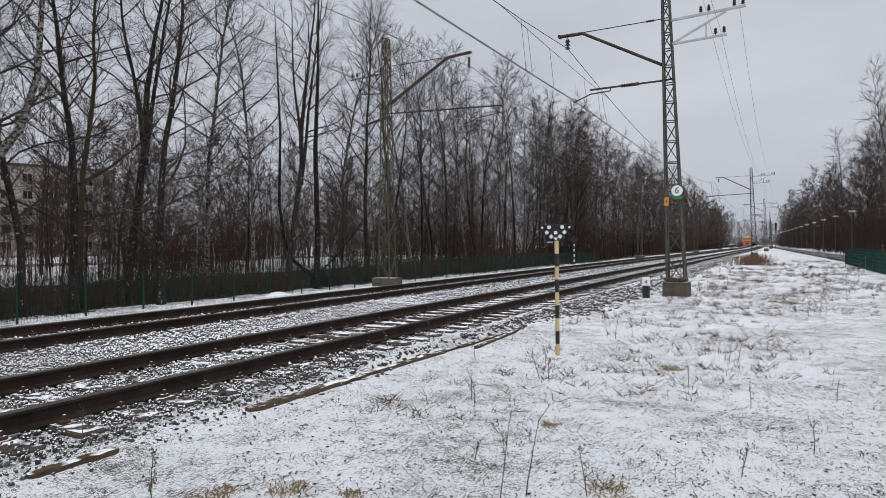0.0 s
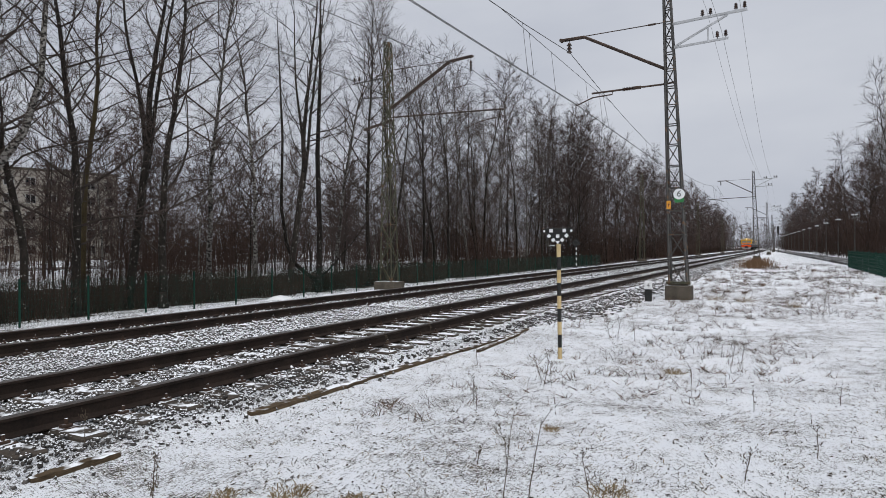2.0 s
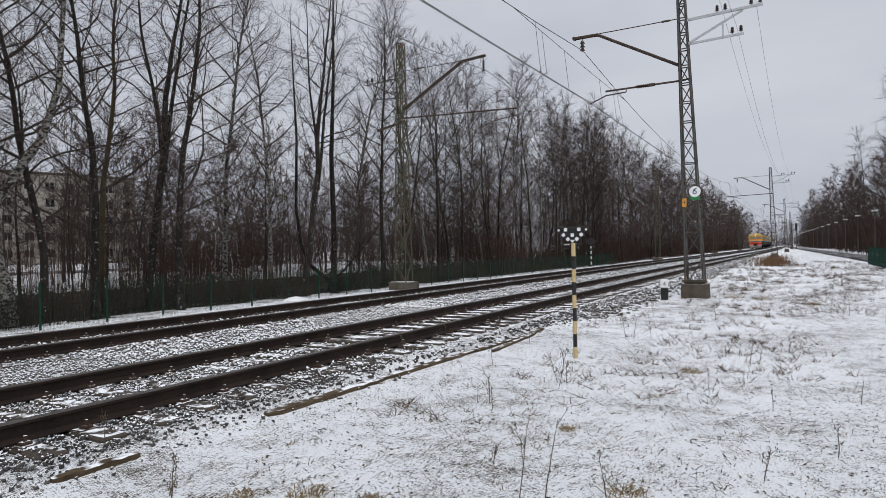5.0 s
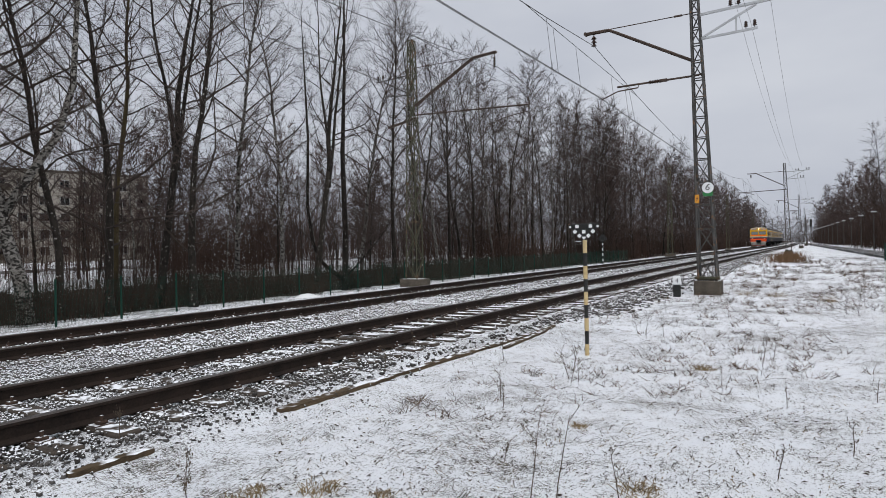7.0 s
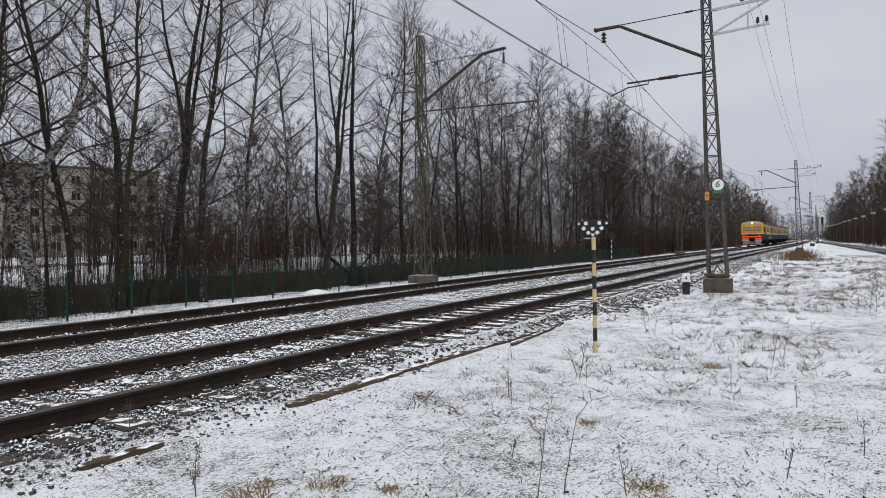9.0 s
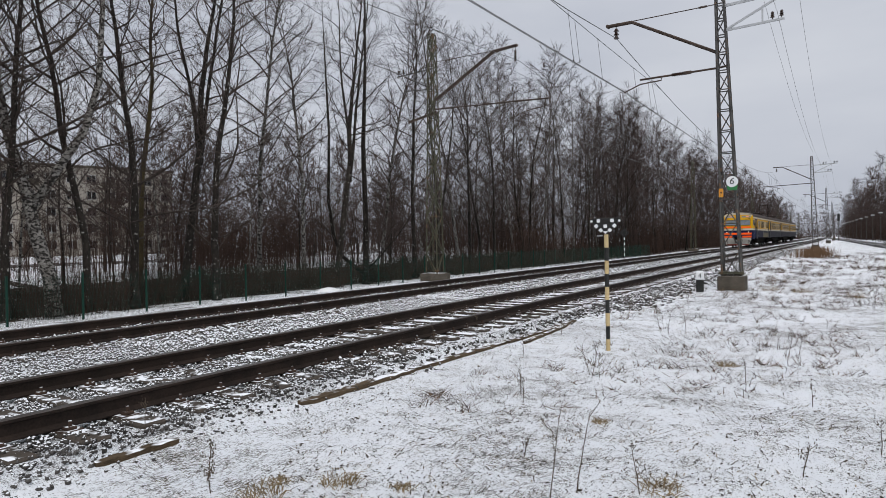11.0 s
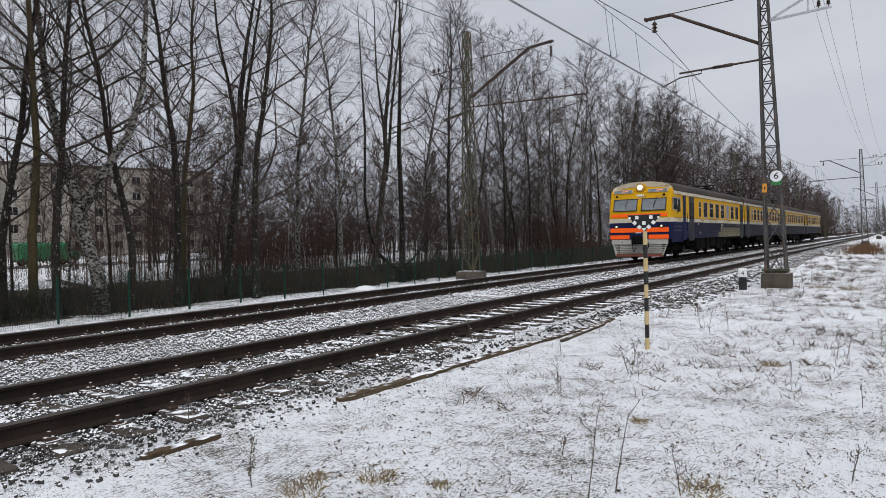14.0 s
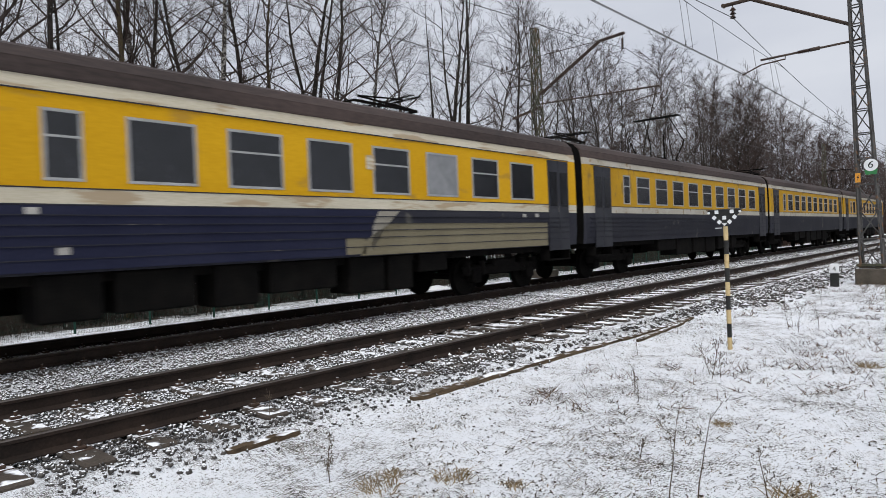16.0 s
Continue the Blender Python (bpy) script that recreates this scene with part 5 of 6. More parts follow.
def roof_gear(car, y):
    """Folded pantograph with its insulators and bus bars."""
    b = Build()
    for s in (-1, 1):
        for e in (-1, 1):
            b.tube([(s * 0.6, y + e * 0.7, 4.25), (s * 0.6, y + e * 0.7, 4.50)], [0.05, 0.03], 8)
        b.beam((s * 0.6, y - 1.0, 4.52), (s * 0.6, y + 1.0, 4.52), 0.05)
        b.tube([(s * 0.55, y + 0.9, 4.55), (s * 0.5, y - 0.8, 4.66)], [0.03, 0.025], 6)
        b.tube([(s * 0.5, y - 0.8, 4.66), (s * 0.6, y + 0.5, 4.74)], [0.025, 0.02], 6)
    b.beam((-0.6, y - 1.0, 4.52), (0.6, y - 1.0, 4.52), 0.05)
    b.beam((-0.6, y + 1.0, 4.52), (0.6, y + 1.0, 4.52), 0.05)
    b.beam((-0.95, y + 0.5, 4.78), (0.95, y + 0.5, 4.78), 0.06, 0.03)
    b.beam((-0.95, y + 0.75, 4.78), (0.95, y + 0.75, 4.78), 0.06, 0.03)
    for k in range(6):
        b.tube([(0.3, y + 1.6 + k * 0.8, 4.28), (0.3, y + 1.6 + k * 0.8, 4.48)], [0.05, 0.03], 6)
    b.tube([(0.3, y + 1.2, 4.5), (0.3, y + 6.0, 4.5)], [0.02, 0.02], 6)
    part("pantograph", b, UNDER, car, "dark roof pantograph with bus bars")


def raised_pantograph(car, y):
    b = Build()
    for s in (-1, 1):
        b.tube([(s * 0.55, y - 0.5, 4.5), (s * 0.75, y - 1.0, 5.35), (s * 0.55, y + 0.1, 6.25)], [0.03, 0.025, 0.02], 6)
        b.tube([(s * 0.55, y + 0.7, 4.5), (s * 0.75, y + 1.2, 5.35), (s * 0.55, y + 0.1, 6.25)], [0.03, 0.025, 0.02], 6)
        for e in (-0.5, 0.7):
            b.tube([(s * 0.6, y + e, 4.22), (s * 0.6, y + e, 4.5)], [0.05, 0.03], 8)
    b.beam((-1.0, y + 0.0, 6.30), (1.0, y + 0.0, 6.30), 0.06, 0.04)
    b.beam((-1.0, y + 0.25, 6.30), (1.0, y + 0.25, 6.30), 0.06, 0.04)
    for e in (-0.5, 0.7):
        b.beam((-0.6, y + e, 4.5), (0.6, y + e, 4.5), 0.05)
    part("pantograph", b, UNDER, car, "raised pantograph reaching the contact wire")


def face_y(z):
    """How far the cab front is raked back at a height."""
    return 0.34 * smooth01(2.3, 3.9, z) + 0.30 * smooth01(3.7, 4.3, z)


def cab_front(car):
    def on_face(name, b, mat, x, z, out=0.0, label="", tilt=None):
        o = part(name, b, mat, car, label)
        slope = math.degrees(math.atan2(face_y(z + 0.1) - face_y(z - 0.1), 0.2)) if tilt is None else tilt
        o.matrix_basis = pose(x, face_y(z) - out, z, -slope, 0, 0)
        return o

    on_face("front_stripe", Build().box((0, 0, 0), (3.02, 0.02, 0.17), None, 0.005), FLUOR, 0, 2.46, 0.012, "orange-red stripe under the windscreen")
    on_face("front_stripe", Build().box((0, 0, 0), (3.16, 0.03, 0.24), None, 0.006), FLUOR, 0, 1.66, 0.012, "orange-red stripe across the front")
    for x in (-1.05, 1.05):
        on_face("front_stripe", Build().box((0, 0, 0), (1.06, 0.03, 0.22), None, 0.006), FLUOR, x, 1.29, 0.012)
    for x in (-0.77, 0.77):
        fr = Build()
        w, h, t = 1.28, 0.66, 0.05
        fr.box((0, 0, h / 2), (w, 0.03, t), None, 0.01).box((0, 0, -h / 2), (w, 0.03, t), None, 0.01)
        fr.box((-w / 2, 0, 0), (t, 0.03, h + t), None, 0.01).box((w / 2, 0, 0), (t, 0.03, h + t), None, 0.01)
        o = on_face("windscreen", fr, BLACK, x, 3.03, 0.012, "raked windscreen with a black seal")
        p = part("pane", Build().box((0, 0, 0), (w - t, 0.012, h - t)), SCREEN, o)
        wp = Build()
        wp.tube([(0.15, -0.03, 0.38), (0.05, -0.035, 0.05), (-0.02, -0.03, -0.1)], [0.012, 0.01, 0.008], 5)
        wp.tube([(0.05, -0.035, 0.16), (0.02, -0.035, -0.2)], [0.014, 0.01], 5)
        part("wiper", wp, BLACK, o)
    for x in (-0.95, 0.95):
        d = on_face("destination_display", Build().box((0, 0, 0), (1.05, 0.03, 0.20), None, 0.01), FRAME, x, 3.78, 0.02)
        g = part("glass", Build().box((0, -0.016, 0), (0.96, 0.006, 0.14)), SCREEN, d)
        a = part("display", Build().box((0.1, -0.021, 0), (0.36, 0.004, 0.035)), AMBER, d)
    lamp = Build()
    lamp.tube([(0, 0.34, 0), (0, 0.0, 0), (0, -0.06, 0)], [0.235, 0.235, 0.225], 24)
    hl = part("headlamp", lamp, YELLOW, car, "large round headlamp in a yellow ring")
    hl.matrix_basis = pose(0, 0.36, 3.98)
    part("reflector_ring", Build().tube([(0, -0.062, 0), (0, -0.085, 0)], [0.20, 0.19], 24), FRAME, hl)
    part("lens", Build().tube([(0, -0.087, 0), (0, -0.11, 0), (0, -0.12, 0)], [0.135, 0.115, 0.05], 24), LAMP, hl)
    for x in (-1.22, 1.22):
        o = on_face("marker_lamp", Build().tube([(0, 0.05, 0), (0, -0.06, 0)], [0.105, 0.10], 18), UNDER, x, 1.86, 0.0, tilt=0)
        part("lens", Build().tube([(0, -0.062, 0), (0, -0.078, 0)], [0.062, 0.05], 18), SMALL_LAMP, o)
        on_face("horn", Build().tube([(0, 0.05, 0), (0, -0.03, 0)], [0.06, 0.06], 14), UNDER, x * 1.05, 3.52, 0.0)
    # worn lettering as bars
    for i in range(5):
        on_face("lettering_bar", Build().box((0, 0, 0), (0.06, 0.006, 0.10 if i % 2 else 0.07)), WHITE, -0.18 + 0.09 * i, 3.56, 0.005)
    for i in range(11):
        on_face("lettering_bar", Build().box((0, 0, 0), (0.05, 0.006, 0.08)), NAVY, -0.35 + 0.075 * i, 2.14, 0.005)
    emb = on_face("emblem", Build().plate([(0, -0.09), (0.05, 0), (0.16, 0.07), (0.03, 0.04), (0, 0.1), (-0.03, 0.04), (-0.16, 0.07), (-0.05, 0)], 0.01), FRAME, 0, 3.44, 0.008)
    # plough and coupler
    pl = Build()
    for s in (-1, 1):
        pl.beam((s * 1.50, 0.12, 1.02), (s * 1.25, 0.0, 0.30), 0.10, 0.05)
    pl.box((-0.98, 0.02, 1.02), (1.1, 0.04, 0.26), None, 0.01)
    pl.box((0.98, 0.02, 1.02), (1.1, 0.04, 0.26), None, 0.01)
    for k in range(5):
        z = 0.80 - 0.095 * k
        pl.box((0, 0.03, z), (2 * (1.44 - 0.034 * k), 0.05, 0.045), None, 0.008)
    pl.box((0, 0.25, 0.68), (2.3, 0.05, 0.5))
    part("plough", pl, [GRILLE], car, "light grey slatted plough")
    part("plough_back", Build().box((0, 0.30, 0.68), (2.5, 0.06, 0.62)), UNDER, car)
    part("plough_foot", Build().box((0, 0.0, 0.29), (2.52, 0.10, 0.12), None, 0.01), BUFFER_RED, car)
    cp = Build()
    cp.box((0, 0.05, 1.12), (0.75, 0.30, 0.42), None, 0.03)
    cp.box((0.05, -0.22, 1.10), (0.38, 0.40, 0.34), None, 0.06)
    cp.box((-0.18, -0.34, 1.10), (0.14, 0.3, 0.3), None, 0.04)
    for x in (-0.3, 0.35, 0.5):
        cp.tube([(x, -0.02, 1.0), (x * 1.1, -0.16, 0.75), (x * 0.8, -0.12, 0.5), (x * 0.6, 0.0, 0.72)], [0.025] * 4, 6)
    part("coupler", cp, UNDER, car, "black automatic coupler with hoses")
    # cab sides
    for s in (-1, 1):
        fr = Build()
        w, h, t = 1.40, 0.66, 0.055
        for z in (-h / 2, h / 2):
            fr.box((0, 0, z), (0.03, w, t), None, 0.01)
        for y in (-w / 2, w / 2, 0.1):
            fr.box((0, y, 0), (0.03, t, h), None, 0.01)
        o = part("cab_window", fr, FRAME, car)
        o.matrix_basis = pose(s * 1.735, 1.02, 3.03)
        part("pane", Build().box((0, 0, 0), (0.012, w - t, h - t)), GLASS, o)
        mir = Build().box((0, 0, 0), (0.16, 0.07, 0.34), None, 0.02)
        mir.tube([(-0.02 * s, 0.02, -0.17), (-0.16 * s, 0.08, -0.3)], [0.02, 0.02], 6)
        part("mirror", mir, BLACK, car).matrix_basis = pose(s * 1.86, 0.95, 2.78)
        d = part("crew_door", Build().box((0, 0, 0), (0.03, 0.56, 2.45), None, 0.01), NAVY, car, "navy crew door")
        d.matrix_basis = pose(s * 1.738, 2.5, 2.30)
        part("pane", Build().box((s * 0.017, 0, 0.45), (0.008, 0.32, 0.85)), GLASS, d)
        hr = Build().tube([(0, 0, -0.5), (0.05 * s, 0, -0.45), (0.05 * s, 0, 0.45), (0, 0, 0.5)], [0.014] * 4, 6)
        part("handrail", hr, UNDER, car).matrix_basis = pose(s * 1.745, 2.88, 2.1)
        sk = Build().box((s * 1.66, 1.35, 1.08), (0.05, 2.2, 0.22), None, 0.01)
        part("skirt", sk, NAVY, car)
        for z in (1.62, 1.83):
            part("trim_line", Build().box((s * 1.737, 1.15, z), (0.012, 1.6, 0.012)), FRAME, car)


def railcar(kind, seed, label):
    car = thing("railcar", label, "train car", "cars of the electric train")
    part("body", shell(kind == "cab"), [NAVY, CREAM if kind == "cab" else SHADED_CREAM, YELLOW if kind == "cab" else SHADED_YELLOW, ROOF, DIRTY_NAVY, UNDER], car)
    if kind == "cab":
        cab_front(car)
        doors, wins = ((3.5, 1.1), (18.0, 1.1)), [(5.7, 0.5, True)] + [(6.78 + 1.577 * i, 1.05, i % 2 == 1) for i in range(7)]
        pale = {4}
    else:
        doors, wins = ((0.62, 1.1), (17.95, 1.1)), [(2.6, 0.5, True)] + [(3.62 + 1.577 * i, 1.05, True) for i in range(9)]
        pale = set()
    for s in (-1, 1):
        for y, w in doors:
            coach_door(car, y, w, s)
        for i, (y, w, bar) in enumerate(wins):
            coach_window(car, y, w, bar, s, PALE_GLASS if i - 1 in pale and kind == "cab" else None)
    if kind == "cab":
        nav = Build().box((0, 0, 0), (0.008, 7.5, 0.87))
        o = part("clean_panel", nav, WORN_NAVY, car, "fresh navy paint low on the side")
        o.matrix_basis = pose(1.742, 7.95, 1.62)
        for pts, mt in (([(11.1, 1.17), (17.9, 1.17), (17.9, 1.79), (11.9, 1.79), (11.3, 1.5)], KHAKI), ([(10.75, 1.2), (11.25, 1.2), (11.25, 1.5), (10.75, 1.52)], KHAKI), ([(11.45, 1.74), (11.62, 2.04), (12.2, 2.04), (11.75, 1.68), (11.4, 1.25)], PALE_KHAKI)):
            b = Build().plate(pts, 0.006, pose(0, 0, 0, 0, 0, 90))
            q = part("overpainted_patch", b, mt, car)
            q.matrix_basis = pose(1.747, 0, 0)
        for y, z in ((5.55, 1.98), (5.9, 1.45), (16.8, 1.97), (17.4, 1.98)):
            part("small_plate", Build().box((1.746, y, z), (0.012, 0.16, 0.10)), GRILLE, car)
        part("notice", Build().box((1.745, 11.45, 3.0), (0.01, 0.22, 0.28)), CREAM, car)
    car_details(car, kind, seed)
    return car


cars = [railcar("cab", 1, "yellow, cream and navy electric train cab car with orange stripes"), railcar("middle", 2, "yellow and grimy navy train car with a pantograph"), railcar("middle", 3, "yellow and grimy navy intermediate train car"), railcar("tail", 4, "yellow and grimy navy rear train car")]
roof_gear(cars[0], CAR - 6.5)
roof_gear(cars[1], 1.2)
raised_pantograph(cars[1], 9.5)
roof_gear(cars[2], 1.4)
raised_pantograph(cars[3], 8.0)


# ---- platform side: path, lamps, green fence ----
def platform():
    b = Build()
    b.sweep([(-1.2, -0.12), (1.2, -0.12), (1.2, 0.14), (-1.2, 0.14)], [(5.9 - 0.03 * (y - 80), y, 0.16, 0.03) for y in (58, 120, 250, 420)])
    solid("platform_path", b, ASPHALT, "damp asphalt platform path with thin snow", "platform", kind="structure")


platform()


def street_lamp(at):
    t = thing("platform_lamp", "slim grey lamp post with a flat snow-capped head", "lamp", "lamps along the platform", at=at)
    part("pole", Build().tube([(0, 0, 0), (0, 0, 1.0), (0, 0, 4.6)], [0.07, 0.06, 0.04], 8), STEEL, t)
    part("head", Build().box((0.0, 0, 4.64), (0.6, 0.28, 0.10), None, 0.03), STEEL_PALE, t)
    part("snow_cap", Build().box((0.0, 0, 4.72), (0.56, 0.25, 0.05), None, 0.02), WHITE, t)
    return t


lamp_one = street_lamp(pose(7.6, 80.6, 0.35))
for i in range(1, 13):
    copy_thing(lamp_one, pose(7.6 - 0.45 * i, 80.6 + 14.0 * i, 0.35))


def side_fence():
    f = thing("mesh_fence", "dark green mesh fence panels by the platform end", "fence", kind="structure")
    pm = Build().box((0, 0, 0.62), (0.06, 0.06, 1.4), None, 0.006).mesh("post", FENCE_GREEN)
    mm = mesh_panel(2.5, 1.2, 0.05, 0.0035).mesh("mesh_panel", FENCE_GREEN)
    for i in range(11):
        x, y = 4.75 + 0.04 * i, 54.6 - 2.5 * i
        p = part("post", pm, None, f)
        p.matrix_basis = pose(x, y, ground_z(x, y))
        q = part("mesh_panel", mm, None, f)
        q.matrix_basis = pose(x, y, ground_z(x, y) + 0.05, 0, 0, -90)


side_fence()


# ---- grass, weeds ----
def grass_blades():
    r = random.Random(17)
    b = Build()
    for _ in range(52000):
        y = 2.2 + 30 * r.random() ** 2.0
        x = r.uniform(-4.6, 4.0 + 0.5 * y)
        if 0.6 * noise.noise((x * 0.5, y * 0.5, 7)) + 0.7 * noise.noise((x * 2.1, y * 2.1, 4)) < -0.02 + 0.35 * (r.random() - 0.5):
            continue
        if x < -0.75 * y - 1.0:
            continue
        z = rough_z(x, y)
        a, h = r.uniform(0, 6.28), r.uniform(0.006, 0.024)
        dx, dy = math.cos(a), math.sin(a)
        w = 0.0026 + 0.00022 * y
        rr = r.uniform(1.5, 5.5)
        k = len(b.v)
        b.v += [(x - dy * w, y + dx * w, z - 0.004), (x + dy * w, y - dx * w, z - 0.004), (x + dx * h * rr * 0.5 + dy * w, y + dy * h * rr * 0.5 - dx * w, z + h * 0.5), (x + dx * h * rr * 0.5 - dy * w, y + dy * h * rr * 0.5 + dx * w, z + h * 0.5), (x + dx * h * rr * 1.2, y + dy * h * rr * 1.2, z + h * 0.6)]
        b.f += [(k, k + 1, k + 2, k + 3), (k + 3, k + 2, k + 4)]
        b.m += [0 if r.random() < 0.22 else 1] * 2
    for _ in range(8000):
        y = 2.2 + 26 * r.random() ** 1.7
        x = r.uniform(-4.6, 4.0 + 0.5 * y)
        if x < -0.75 * y - 1.0:
            continue
        z = rough_z(x, y) + 0.004
        s = r.uniform(0.005, 0.017) * (1 + 0.03 * y)
        a = r.uniform(0, 6.28)
        k = len(b.v)
        for j, q in enumerate((1.0, 0.55, 1.2, 0.5)):
            b.v.append((x + s * q * math.cos(a + j * 1.57), y + s * q * math.sin(a + j * 1.57), z + r.uniform(0, 0.008)))
        b.v.append((x, y, z + 0.012))
        b.f += [(k, k + 1, k + 4), (k + 1, k + 2, k + 4), (k + 2, k + 3, k + 4), (k + 3, k, k + 4)]
        b.m += [1] * 4
    solid("grass", b, [STRAW, GRASS_DARK], "short dead grass blades poking through the snow", "grass", kind="stuff")


grass_blades()


def grass_clumps():
    """Darker dead clumps that stand out of the snow further off."""
    r = random.Random(23)
    b = Build()
    for _ in range(2600):
        y = 5.5 + 50 * r.random() ** 1.5
        x = r.uniform(-3.9, 3 + 0.2 * y)
        if noise.noise((x * 0.35, y * 0.22, 11)) < r.uniform(-0.25, 0.3):
            continue
        z = rough_z(x, y)
        for _ in range(r.randint(4, 9)):
            h = r.uniform(0.03, 0.11) * (1 + 0.02 * y)
            px, py = x + r.gauss(0, 0.05), y + r.gauss(0, 0.05)
            lx, ly = r.gauss(0, 0.09), r.gauss(0, 0.09)
            b.tube([(px, py, z - 0.01), (px + lx, py + ly, z + h)], [0.004 + 0.00012 * y, 0], 3, False, 0 if r.random() < 0.5 else 1)
    for _ in range(1500):
        y = 18 + 47 * r.random() ** 1.2
        x = r.uniform(-2.4, 4.2) + bend(y)
        if noise.noise((x * 0.5, y * 0.16, 21)) < r.uniform(-0.2, 0.35):
            continue
        z = rough_z(x, y)
        for _ in range(r.randint(5, 10)):
            h = r.uniform(0.04, 0.15)
            px, py = x + r.gauss(0, 0.12), y + r.gauss(0, 0.2)
            b.tube([(px, py, z - 0.01), (px + r.gauss(0, 0.12), py + r.gauss(0, 0.12), z + h)], [0.007, 0], 3, False, 0 if r.random() < 0.6 else 1)
    solid("dead_grass", b, [GRASS_DARK, REED], "scattered clumps of dead brown grass in the snow", "grass", kind="stuff")


grass_clumps()


def tuft(x, y, size, seed, n=70):
    r = random.Random(seed)
    b = Build()
    for _ in range(n):
        a, q = r.uniform(0, 6.28), r.random() ** 0.5 * size * 0.5
        px, py = q * math.cos(a), q * math.sin(a)
        w = Vector((r.gauss(0, 0.5) + px * 2, r.gauss(0, 0.5) + py * 2, r.uniform(0.25, 1.0)))
        ln = size * r.uniform(0.25, 0.7)
        p = Vector((px, py, -0.01))
        m = p + w.normalized() * ln * 0.6
        b.tube([p, m, m + Vector((w.x * 0.4, w.y * 0.4, -0.12)).normalized() * ln * 0.5], [0.0035, 0.003, 0], 3, False)
    return solid("straw_tuft", b, STRAW, "flattened tuft of dry straw-coloured grass", "grass tuft", "straw tufts", at=pose(x, y, rough_z(x, y)))


for i, (x, y, s) in enumerate(((-3.05, 3.5, 0.26), (-3.45, 3.3, 0.15), (-2.6, 3.66, 0.14), (-1.02, 4.45, 0.26), (-3.35, 3.05, 0.28), (-1.22, 9.15, 0.24), (-1.9, 5.9, 0.16), (-0.8, 21.8, 0.5), (-1.7, 22.4, 0.5), (0.5, 20.5, 0.5))):
    tuft(x, y, s, 200 + i)


def weed(x, y, h, seed, sprays=5, lean=0.12):
    """A dry stalk with side sprays and seed heads."""
    r = random.Random(seed)
    t = thing("dry_weed", "thin dry brown weed stalk standing in the snow", "weed", "dry weeds", at=pose(x, y, rough_z(x, y), 0, 0, r.uniform(0, 360)))
    b, hd = Build(), Build()
    pts = [Vector((0, 0, -0.02))]
    w = Vector((r.gauss(0, lean), r.gauss(0, lean), 1)).normalized()
    for i in range(5):
        w = (w + Vector((r.gauss(0, 0.07), r.gauss(0, 0.07), 0.05))).normalized()
        pts.append(pts[-1] + w * h / 5)
    b.tube(pts, [0.0045, 0.004, 0.0036, 0.003, 0.0025, 0.0015], 5)
    for k in range(sprays):
        s = r.uniform(0.35, 1.0)
        i = min(4, int(s * 5))
        p = pts[i].lerp(pts[i + 1], s * 5 - i)
        q = p + Vector((r.gauss(0, 0.5), r.gauss(0, 0.5), r.uniform(0.3, 1))).normalized() * h * r.uniform(0.12, 0.3)
        b.tube([p, q], [0.0028, 0.0014], 4)
        for _ in range(4):
            c = q + Vector((r.gauss(0, 0.012), r.gauss(0, 0.012), r.gauss(0, 0.02)))
            hd.tube([c, c + Vector((0, 0, 0.008)), c + Vector((0, 0, 0.02))], [0.002, 0.0045, 0], 5, False)
    tagged(part("stalk", b, STALK, t), kind="stuff")
    tagged(part("seed_spray", hd, STALK, t), kind="stuff")


for i, (x, y, h, s) in enumerate(((-1.5, 4.13, 0.62, 1), (-1.62, 3.95, 0.55, 4), (-1.12, 4.31, 0.36, 2), (-2.52, 7.5, 0.42, 9), (-2.6, 7.7, 0.36, 8), (-2.45, 7.6, 0.3, 9), (-0.56, 10.19, 0.45, 7), (-0.45, 10.3, 0.35, 8), (0.62, 8.09, 0.28, 3), (0.99, 17.3, 0.95, 14), (1.15, 17.8, 0.8, 12), (0.75, 17.0, 0.6, 10),
                                 (-2.52, 11.7, 0.5, 9), (-2.7, 11.9, 0.45, 9), (-2.3, 12.1, 0.4, 8), (-2.82, 6.19, 0.22, 6), (-2.95, 6.4, 0.3, 6), (-0.9, 8.2, 0.25, 3), (-0.2, 7.4, 0.2, 3), (-3.7, 13.4, 0.5, 9), (-3.4, 14.6, 0.5, 8), (-3.0, 16.2, 0.6, 9), (-2.2, 19.5, 0.8, 10), (-1.9, 20.4, 0.7, 9), (-2.0, 24, 1.0, 12), (-1.3, 26, 1.1, 12), (-1.0, 30, 1.2, 12), (-1.6, 33, 1.2, 12),
                                 (-3.9, 8.6, 0.35, 7), (-4.1, 10.6, 0.4, 7), (-5.0, 8.0, 0.4, 6), (-5.1, 9.4, 0.45, 7), (-4.9, 7.0, 0.35, 6), (-3.7, 2.9, 0.2, 7), (-3.95, 3.1, 0.26, 8), (-2.1, 4.6, 0.2, 4), (-0.2, 5.2, 0.3, 4), (0.3, 6.0, 0.26, 3), (-5.2, 3.4, 0.3, 5))):
    weed(x, y, h, 300 + i, s)


